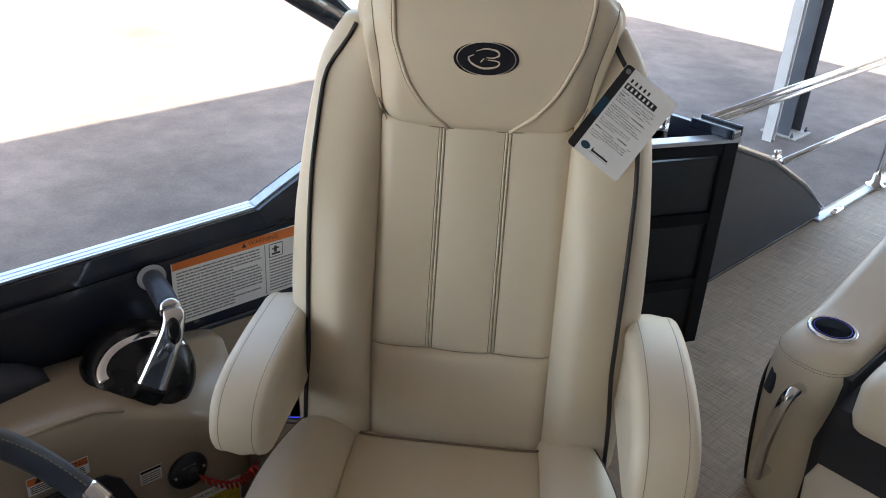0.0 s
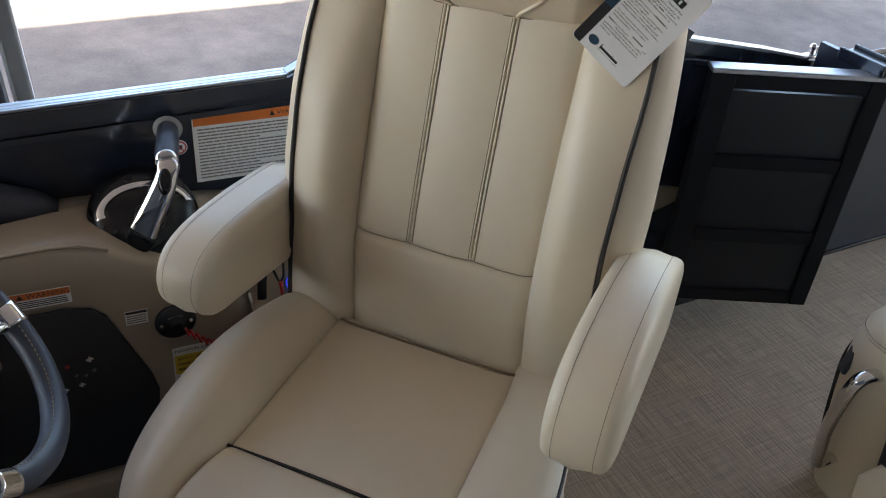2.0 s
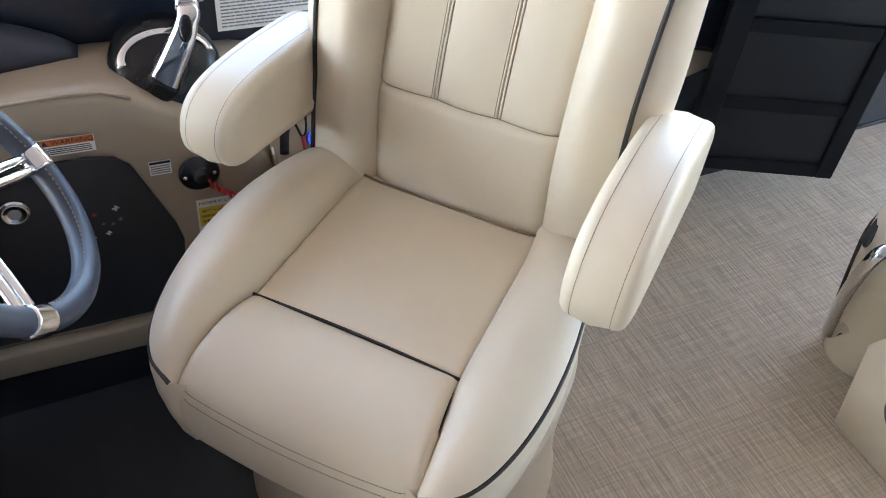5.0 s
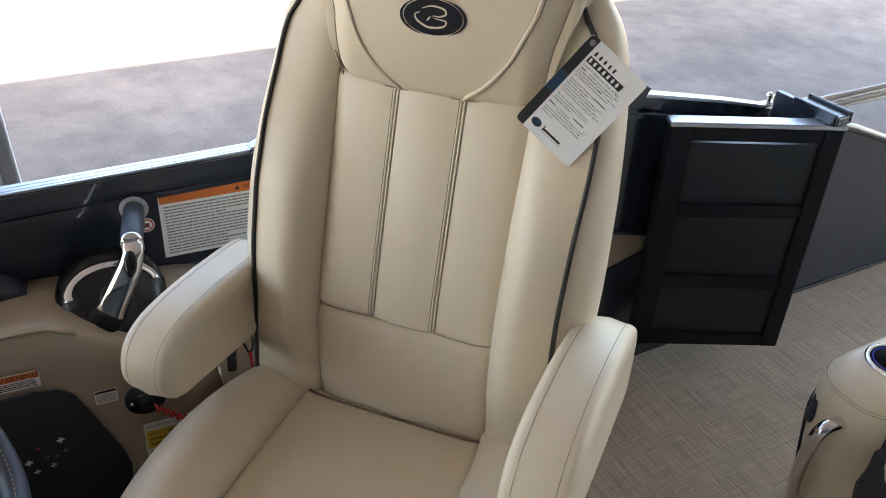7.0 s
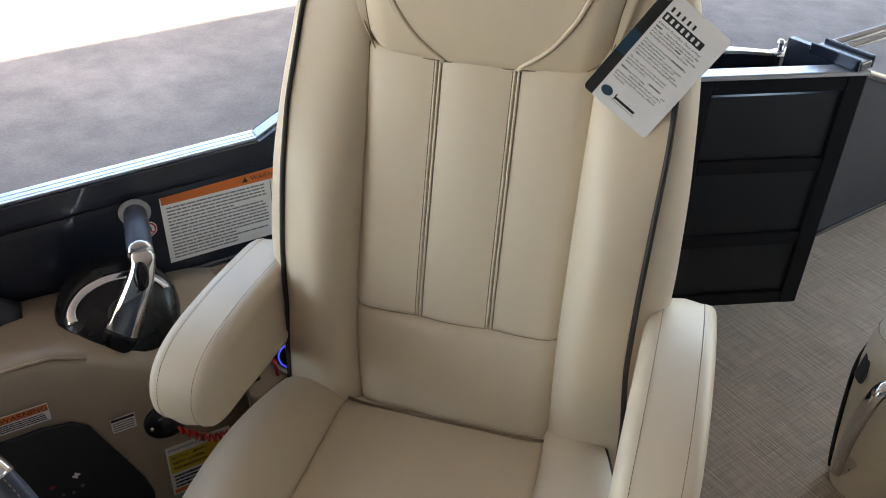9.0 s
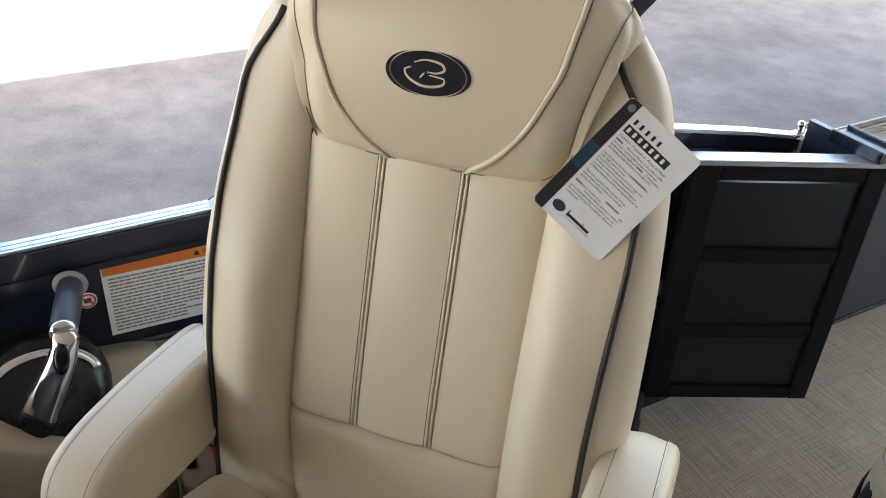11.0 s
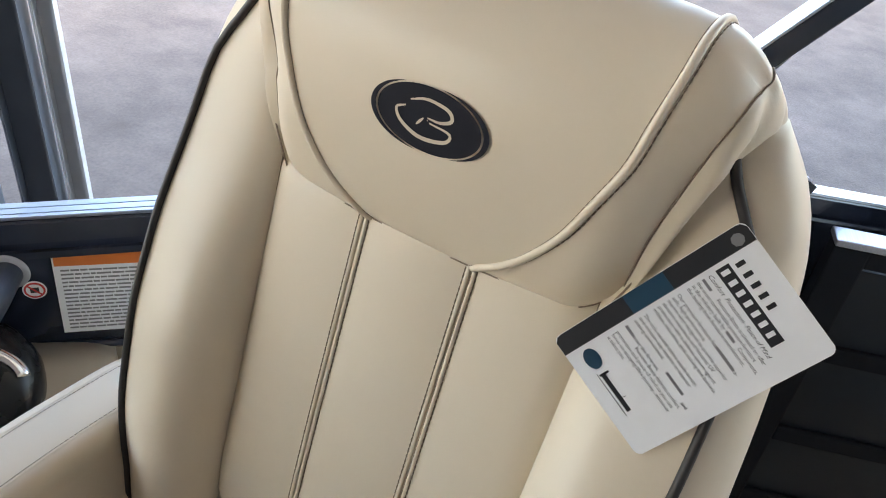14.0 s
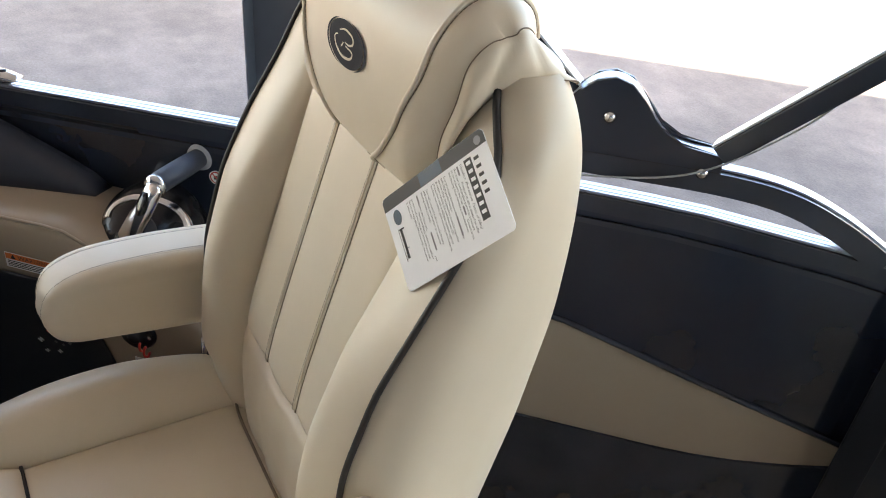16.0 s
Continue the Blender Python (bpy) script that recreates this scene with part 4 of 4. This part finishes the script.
def text_lines(s, x0, x1, y0, y1, n, mat=INK, fill=0.5, seed=3):
    rnd = random.Random(seed)
    p = (y1 - y0) / n
    for i in range(n):
        y = y1 - (i + 1) * p
        x = x0
        row = []
        end = x1 - (x1 - x0) * rnd.choice((0, 0.02, 0.05, 0.35))
        while x < end:
            w = min((x1 - x0) * rnd.uniform(0.03, 0.10), end - x)
            row.append(flat(x, x + w, y + p * (1 - fill) / 2, y + p * (1 + fill) / 2))
            x += w + (x1 - x0) * 0.008
        part("text_bar", join(*row), mat, s, smooth=False)


warn = sticker("warning_label", 0.2055, -0.503, 0.629, 0.086, 0.031, "small white warning sticker with an orange heading on the console", -3)
part("heading", flat(0.001, 0.085, 0.018, 0.030), ORANGE, warn, "orange heading", smooth=False)
letters("WARNING", 0.0125, 0.024, 0.0198, INK, warn, z=0.0011)
part("triangle", prism([(0.010, 0.0195), (0.020, 0.0195), (0.015, 0.0285)], 0.0009, 0.0011, "z"), INK, warn, smooth=False)
text_lines(warn, 0.004, 0.082, 0.002, 0.016, 4, seed=5)

lab = sticker("instruction_label", 0.2065, -0.349, 0.553, 0.035, 0.028, "small white instruction sticker beside the stop switch", -3)
part("heading", flat(0.001, 0.034, 0.022, 0.027), INK, lab, smooth=False)
text_lines(lab, 0.002, 0.033, 0.002, 0.020, 4, GREYINK, seed=8)

cap = sticker("capacity_label", 0.2085, -0.292, 0.372, 0.105, 0.110, "yellow and white boat capacity plate on the console", -3)
letters("MAXIMUM CAPACITIES", 0.0088, 0.004, 0.099, INK, cap, z=0.0011)
part("field", flat(0.003, 0.102, 0.050, 0.092), YELLOW, cap, "yellow field", smooth=False)
text_lines(cap, 0.008, 0.097, 0.054, 0.090, 3, seed=11)
part("field", flat(0.003, 0.102, 0.003, 0.012), ORANGE, cap, smooth=False)
text_lines(cap, 0.006, 0.098, 0.014, 0.046, 4, seed=12)

fl = sticker("fence_label", 0.0135, -0.178, 0.684, 0.285, 0.132, "large white safety label with an orange heading on the black fence", -2.0)
part("heading", flat(0.002, 0.283, 0.110, 0.130), ORANGE, fl, "orange heading", smooth=False)
letters("WARNING", 0.013, 0.150, 0.1155, INK, fl, z=0.0011)
part("triangle", prism([(0.136, 0.115), (0.146, 0.115), (0.141, 0.125)], 0.0009, 0.0011, "z"), INK, fl, smooth=False)
text_lines(fl, 0.008, 0.176, 0.005, 0.106, 16, GREYINK, 0.42, 21)
text_lines(fl, 0.192, 0.278, 0.005, 0.075, 11, GREYINK, 0.42, 22)
part("divider", flat(0.183, 0.1845, 0.003, 0.108), GREYINK, fl, smooth=False)
pic = part("pictogram", flat(0.192, 0.222, 0.078, 0.106), INK, fl, "small pictogram", smooth=False)
part("pictogram_field", flat(0.1935, 0.2205, 0.0795, 0.1045, 0.0011), WHITE, pic, smooth=False)
part("pictogram_bar", join(flat(0.198, 0.216, 0.083, 0.087, 0.0013), flat(0.203, 0.209, 0.088, 0.101, 0.0013), flat(0.199, 0.214, 0.094, 0.097, 0.0013)), INK, pic, smooth=False)

sign = thing("round_sticker", BOAT @ face(0.0135, -0.200, 0.759), "small round white sticker with a red ring on the black fence", "sticker")
part("sheet", lathe([(0.014, 0), (0.014, 0.0006)], 24), WHITE, sign, smooth=False)
part("ring", tube([(0.011 * math.cos(a), 0.011 * math.sin(a), 0.0008) for a in np.linspace(0, 6.28, 24, endpoint=False)], 0.0013, 5, True), RED, sign)
part("slash", moved(flat(-0.011, 0.011, -0.001, 0.001, 0.0008, 0.0005), pose(0, 0, 0, 0, 0, -45)), RED, sign, smooth=False)
part("mark", flat(-0.005, 0.005, -0.004, 0.004, 0.0007), INK, sign, smooth=False)

stop = thing("stop_switch", BOAT @ face(0.206, -0.272, 0.541), "round black engine stop switch with a red coiled lanyard", "switch")
part("plate", lathe([(0.034, 0), (0.034, 0.006), (0.030, 0.010), (0.012, 0.012), (0.011, 0.020), (0.006, 0.022)], 32), DASH, stop)
part("plate_bar", flat(-0.012, 0.012, 0.012, 0.016, 0.0115), GREYINK, stop, smooth=False)
for sx in (-0.024, 0.024):
    part("screw", moved(lathe([(0.004, 0), (0.004, 0.002), (0.001, 0.003)], 10), pose(sx, 0, 0.0095)), CHROME, stop)
coil = []
for i in range(150):
    t = i / 149
    c = (0.012 + 0.105 * t, -0.012 - 0.035 * t - 0.02 * math.sin(math.pi * t), 0.020 + 0.012 * math.sin(math.pi * t))
    coil.append((c[0], c[1] + 0.006 * math.cos(t * 75), c[2] + 0.006 * math.sin(t * 75)))
part("lanyard", tube(coil, 0.0022, 6), RED, stop, "red coiled lanyard")
part("clip", tube([(0.114, -0.045, 0.02), (0.125, -0.03, 0.024), (0.128, 0.0, 0.02), (0.126, 0.03, 0.012)], 0.003, 6), CHROME, stop, "chrome clip")

icons = thing("touch_icons", BOAT @ face(0.2105, -0.47, 0.455), "faint white and red touch icons on the black switch panel", "control")
for x, y, r, mat in ((0.02, 0.045, 0.004, RED), (0.055, 0.05, 0.006, WHITE), (0.0, 0.02, 0.006, WHITE), (0.03, 0.022, 0.003, GREYINK), (0.058, 0.025, 0.004, GREYINK), (0.008, -0.004, 0.005, WHITE), (0.034, 0.0, 0.005, WHITE), (0.044, 0.018, 0.003, GREYINK)):
    part("icon", moved(join(flat(-r, r, -r * 0.25, r * 0.25, 0, 0.0004), flat(-r * 0.25, r * 0.25, -r, r, 0, 0.0004), moved(flat(-r * 0.8, r * 0.8, -r * 0.2, r * 0.2, 0, 0.0004), pose(0, 0, 0, 0, 0, 45))), pose(x, y, 0)), mat, icons, smooth=False)

button = thing("push_button", BOAT @ face(0.2105, -0.56, 0.54), "round chrome push button on the black switch panel", "button")
part("bezel", lathe([(0.024, 0), (0.024, 0.004), (0.019, 0.009), (0.016, 0.007)], 28), CHROME, button)
part("cap", lathe([(0.015, 0.004), (0.015, 0.006), (0.008, 0.0075)], 24), GREYCAP, button)


# ---- throttle ----
THROTTLE = BOAT @ Matrix.Translation((0.118, -0.285, 0.672)) @ Vector((0.62, 0.10, 0.78)).to_track_quat("Z", "Y").to_matrix().to_4x4()
thr = thing("throttle_lever", BOAT @ pose(0.118, -0.285, 0.672), "black and chrome throttle control with a grey hand grip", "throttle")
local = (BOAT @ pose(0.118, -0.285, 0.672)).inverted() @ THROTTLE
dome = Matrix.Translation((-0.018, 0.002, 0.015)) @ local
DOME = [(0.000, 0.0475), (0.034, 0.046), (0.060, 0.040), (0.079, 0.028), (0.088, 0.012), (0.090, -0.012), (0.090, -0.035)]
part("housing", moved(lathe(DOME[::-1], 44), dome), GLOSS, thr, "round black housing")
up = (dome.to_3x3().inverted() @ Vector((-0.78, 0.0, 0.62))).normalized()
across = (dome.to_3x3().inverted() @ Vector((0.0, 1.0, 0.0))).normalized()
band = []
for a in np.linspace(radians(-100), radians(84), 36):
    ring = []
    for rr, lift in ((-0.0085, 0.0), (-0.006, 0.004), (0.006, 0.002), (0.0085, -0.001)):
        q = up * (0.042 + rr) * math.cos(a) + across * (0.072 + rr) * math.sin(a)
        r = math.hypot(q.x, q.y)
        h = float(np.interp(r, [p[0] for p in DOME[:5]], [p[1] for p in DOME[:5]]))
        ring.append((q.x, q.y, h + lift))
    band.append(ring)
part("trim_arc", moved(grid(band, True, True), dome), CHROME, thr, "chrome trim arc")
spine = smooth_line([(0.050, -0.022, 0.000), (0.050, -0.014, 0.018), (0.050, 0.001, 0.046), (0.050, 0.019, 0.078), (0.048, 0.035, 0.106), (0.043, 0.045, 0.128), (0.034, 0.048, 0.140)], 30)
broad = [float(np.interp(i / 29, [0, 0.08, 0.2, 0.55, 0.8, 0.92, 1.0], [0.012, 0.021, 0.0245, 0.020, 0.017, 0.018, 0.014])) for i in range(30)]


def blade(count=30, grow=1.0):
    rows = []
    wide = np.array([0.52, 0.85, 0.0])
    for i, q in enumerate(spine[:count]):
        d = spine[min(i + 1, 29)] - spine[max(i - 1, 0)]
        d = d / np.linalg.norm(d)
        w = wide - d * (wide @ d)
        w /= np.linalg.norm(w)
        n = np.cross(w, d)
        rows.append([tuple(q + w * broad[i] * grow * math.copysign(abs(math.cos(a)) ** 0.6, math.cos(a)) + n * 0.0095 * grow * math.copysign(abs(math.sin(a)) ** 0.7, math.sin(a))) for a in np.linspace(0, 2 * math.pi, 24, endpoint=False)])
    return grid(rows, True, True)


part("lever", blade(), CHROME, thr, "broad curved chrome lever")
part("lever_foot", blade(8, 1.06), GLOSS, thr, "black lever foot")
part("hub", moved(lathe([(0.026, 0.030), (0.026, 0.050), (0.020, 0.055), (0.006, 0.057)], 28), dome @ Matrix.Translation(-up * 0.020)), DASH, thr, "black hub")
part("collar", tube([(0.036, 0.046, 0.139), (0.030, 0.047, 0.139), (0.024, 0.048, 0.139)], [0.0165, 0.0185, 0.0175], 24), CHROME, thr, "chrome collar")
part("grip", tube([(0.034, 0.046, 0.139), (0.018, 0.049, 0.139), (-0.03, 0.059, 0.138), (-0.080, 0.068, 0.136)], [0.015, 0.018, 0.0185, 0.017], 24), GRIP, thr, "dark hand grip")
part("grip_end", tube([(-0.079, 0.0678, 0.136), (-0.083, 0.0684, 0.136), (-0.089, 0.0695, 0.136)], [0.023, 0.024, 0.018], 24), GREYCAP, thr, "grey end cap")
part("button_pad", moved(lathe([(0.011, 0), (0.011, 0.003), (0.006, 0.004)], 20), pose(0.057, 0.037, 0.117, 0, 60, -24) @ Matrix.Diagonal((1.9, 0.95, 1, 1))), GLOSS, thr, "oval trim switch")



# ---- steering wheel ----
WHEEL = BOAT @ Matrix.Translation((0.569, -0.539, 0.870)) @ Vector((0.057, 0.817, 0.574)).to_track_quat("Z", "Y").to_matrix().to_4x4()
wheel = thing("steering_wheel", WHEEL, "navy leather steering wheel with stitched rim and chrome spokes", "steering wheel")
RW = 0.161
rim = part("rim", tube([(RW * math.cos(a), RW * math.sin(a), 0) for a in np.linspace(0, 2 * math.pi, 96, endpoint=False)], 0.0155, 16, True), GRIP, wheel, "navy leather rim")
part("stitching", dashes([((RW - 0.012) * math.cos(a), (RW - 0.012) * math.sin(a), 0.0102) for a in np.linspace(0, 2 * math.pi, 200)], 0.004, 0.003, 0.0009), THREAD, rim)
part("hub", lathe([(0.048, -0.03), (0.050, -0.012), (0.042, 0.0), (0.015, 0.006)], 32), GRIP, wheel)
part("column", lathe([(0.030, -0.16), (0.030, -0.03)], 20), DASH, wheel)
for a0 in (215, 325, 90):
    for d in (-7, 7):
        p = [((0.04 + (RW - 0.045) * t) * math.cos(radians(a0 + d * (1 - 0.6 * t))), (0.04 + (RW - 0.045) * t) * math.sin(radians(a0 + d * (1 - 0.6 * t))), -0.014 + 0.012 * t) for t in np.linspace(0, 1, 10)]
        part("spoke", tube(p, 0.0065, 8), CHROME, wheel, "chrome spoke")
    a = radians(a0)
    part("collar", tube([(RW * math.cos(a + k), RW * math.sin(a + k), 0) for k in np.linspace(-0.085, 0.085, 8)], 0.0175, 16), CHROME, wheel, "chrome collar")

post_box = thing("helm_pod", BOAT, "dark helm pod carrying the steering column", "console")
part("pod", box(0.23, 0.95, -1.08, -0.70, 0.16, 0.74, 0.03), DASH, post_box)
part("pod_foot", box(0.25, 0.93, -1.06, -0.76, 0.002, 0.17, 0.01), DASH, post_box)

# thin black sheet that makes the deck before the helm dark
mat = thing("dark_deck_sheet", BOAT, "thin black sheet on the deck in front of the helm", "mat")
part("dark_sheet", prism(rounded(0.172, 0.72, -1.05, -0.12, 0.05), 0.001, 0.008, "z"), RUBBER, mat, smooth=False)


# ---- rear shelf of the console with a lit cup holder ----
shelf = part("rear_shelf", prism(rounded(0.016, 0.235, -0.135, 0.12, 0.03), 0.16, 0.515, "z", 0.012), BEIGE, console, "beige shelf with a cup holder")
HOLD = Matrix.Translation((0.158, -0.028, 0.5155))
holder = thing("cup_holder", BOAT @ HOLD, "round cup holder with a blue light ring in the console shelf", "cup holder")
part("ring", lathe([(0.050, -0.002), (0.052, 0.003), (0.046, 0.007), (0.042, 0.003)], 40), GREYCAP, holder, "grey rim")
part("well", lathe([(0.043, 0.003), (0.041, 0.002), (0.020, 0.0015)], 32), DASH, holder, "dark well")
part("light_ring", tube([(0.037 * math.cos(a), 0.037 * math.sin(a), 0.003) for a in np.linspace(0, 6.283, 40, endpoint=False)], 0.0014, 6, True), BLUE_LED, holder, "glowing blue ring")


# ---- lounge with cup holder ----
lounge = thing("lounge_seat", BOAT, "cream vinyl boat lounge with cup holder and dark base", "lounge")


def pod_ring(x0, x1, yf, yb, r):
    """Half of a long outline with a round front: down one side and round to the middle of the front."""
    half = [(x0, y) for y in np.linspace(yb, yf + r, 16)]
    half += [(x0 + r - r * math.cos(a), yf + r - r * math.sin(a)) for a in np.linspace(0, math.pi / 2, 9)[1:]]
    half.append(((x0 + x1) / 2 - 0.002, yf))
    return half + [(x0 + x1 - x, y) for x, y in half[::-1]]


def arm_pod():
    rows = []
    for z, yf, x0, x1, yb in ((0.003, 0.985, 0.605, 0.750, 1.9), (0.05, 0.972, 0.604, 0.755, 1.9), (0.15, 0.945, 0.606, 0.765, 1.9), (0.30, 0.905, 0.612, 0.777, 1.9), (0.42, 0.875, 0.620, 0.790, 1.9), (0.48, 0.868, 0.626, 0.796, 1.9), (0.515, 0.874, 0.632, 0.795, 1.9), (0.534, 0.886, 0.642, 0.790, 1.9), (0.543, 0.904, 0.654, 0.782, 1.89), (0.546, 0.93, 0.668, 0.770, 1.88)):
        out = []
        for x, y in pod_ring(x0, x1, yf, yb, min(0.07, (x1 - x0) / 2.2)):
            lift = 0.34 * max(0.0, (y - 1.06)) ** 1.25 * (z / 0.546) ** 2
            out.append((x, y, z + min(lift, 0.28)))
        rows.append(out)
    V, F = grid(rows, True)
    n = len(rows[0])
    last = (len(rows) - 1) * n
    for k in range(n // 2 - 1):
        F.append((last + k, last + k + 1, last + n - 2 - k, last + n - 1 - k))
    return V, F


pod = part("arm_pod", arm_pod(), CREAM, lounge, "cream padded arm pod")
CUP = Matrix.Translation((0.712, 0.985, 0.5475))
part("cup_ring", moved(lathe([(0.052, -0.004), (0.053, 0.003), (0.047, 0.006), (0.043, 0.002)], 40), CUP), CHROME, lounge, "chrome cup holder ring")
# shallow disc; the well's depth is only painted as black shade
part("cup_well", moved(lathe([(0.044, 0.004), (0.042, 0.0035), (0.020, 0.003)], 32), CUP), WELL_SHADE, lounge, "shallow disc painted black as the shade of a deep cup well")
part("cup_light", moved(tube([(0.039 * math.cos(a), 0.039 * math.sin(a), 0.0042) for a in np.linspace(0, 6.283, 36, endpoint=False)], 0.0007, 5, True), CUP), DIM_LED, lounge, "blue light ring")
for dz in (0.0, 0.007):
    line = [(x, y, 0.500 + dz) for x, y in rounded(0.6305, 0.7965, 0.8715, 1.9, 0.07, 10)[22:]]
    part("stitching", dashes(line, 0.0045, 0.0015, 0.0008), DARK_THREAD, pod)
hp = smooth_line([(0.722, 0.882, 0.448), (0.716, 0.836, 0.448), (0.707, 0.828, 0.40), (0.692, 0.848, 0.30), (0.678, 0.885, 0.19), (0.674, 0.905, 0.145), (0.676, 0.95, 0.142)], 40)
part("grab_handle", tube(hp, 0.0135, 14), CHROME, lounge, "chrome grab handle")
part("socket_cover", moved(box(-0.014, 0.014, -0.004, 0.006, -0.032, 0.032, 0.005), pose(0.652, 0.886, 0.425, -8, 0, -33)), RUBBER, lounge, "black socket cover")
part("piping", tube(smooth_line([(0.629, 0.945, 0.47), (0.621, 0.925, 0.40), (0.611, 0.958, 0.27), (0.606, 0.99, 0.15), (0.604, 1.018, 0.05), (0.605, 1.03, 0.008)], 24), 0.005, 8), PIPING, lounge, "dark brown piping")
part("base_strip", prism([(1.02, 0.004), (0.93, 0.30), (0.905, 0.50), (1.4, 0.50), (1.4, 0.004)], 0.74, 0.803, "x", 0.004), DASH, lounge, "dark base strip", smooth=False)


def cushion(x0, x1, y0, y1, z0, z1, r):
    rows = []
    for z, i in ((z0, r * 0.6), (z0 + r * 0.3, r * 0.15), (z0 + r, 0.0), (z1 - r, 0.0), (z1 - r * 0.3, r * 0.2), (z1, r * 0.8), (z1 + 0.004, r * 2.0)):
        rows.append([(x, y, z) for x, y in rounded(x0 + i, x1 - i, y0 + i, y1 - i, r, 6)])
    return grid(rows, True, True)


part("seat_cushion", cushion(0.842, 1.9, 0.795, 1.5, 0.455, 0.59, 0.035), CREAM, lounge, "thick cream seat cushion")
part("base", prism([(0.87, 0.003), (0.80, 0.30), (1.5, 0.30), (1.5, 0.003)], 0.80, 1.9, "x", 0.01), CREAM, lounge, "cream lower base")
part("recess", box(0.801, 1.9, 0.86, 1.5, 0.302, 0.457), DASH, lounge, smooth=False)


def speaker():
    rows = []
    for r, d in ((1.0, 0.0), (1.0, 0.006), (0.93, 0.010), (0.82, 0.011), (0.76, 0.006), (0.4, 0.005), (0.05, 0.007)):
        rows.append([(0.075 * r * math.cos(a), 0.082 * r * math.sin(a), d) for a in np.linspace(0, 2 * math.pi, 36, endpoint=False)])
    return grid(rows, True, True)


part("speaker", moved(speaker(), pose(0.958, 0.8215, 0.215, 103.3, 0, 0)), DASH, lounge, "black oval speaker in the base")


# ---- safety cord lying on the console shelf ----
cord = thing("safety_cord", BOAT @ pose(0.165, -0.105, 0.5155), "looped black safety cord with a red clip on the console shelf", "cord")
part("strap", tube(smooth_line([(0.012, -0.012, 0.003), (0.006, -0.008, 0.035), (-0.004, 0.000, 0.062), (-0.010, 0.004, 0.080)], 16), 0.0085, 10, squash=0.5), RUBBER, cord, "black webbing strap")
part("loop", tube(smooth_line([(-0.008, 0.006, 0.074), (0.004, 0.016, 0.050), (0.012, 0.022, 0.034), (0.010, 0.030, 0.040), (0.000, 0.034, 0.062), (-0.006, 0.034, 0.085)], 30), 0.0022, 8), INK, cord, "thin black loop")
part("clip", tube([(0.012, 0.024, 0.034), (0.016, 0.024, 0.020), (0.020, 0.024, 0.003)], [0.004, 0.003, 0.003], 10), RED, cord, "red clip")
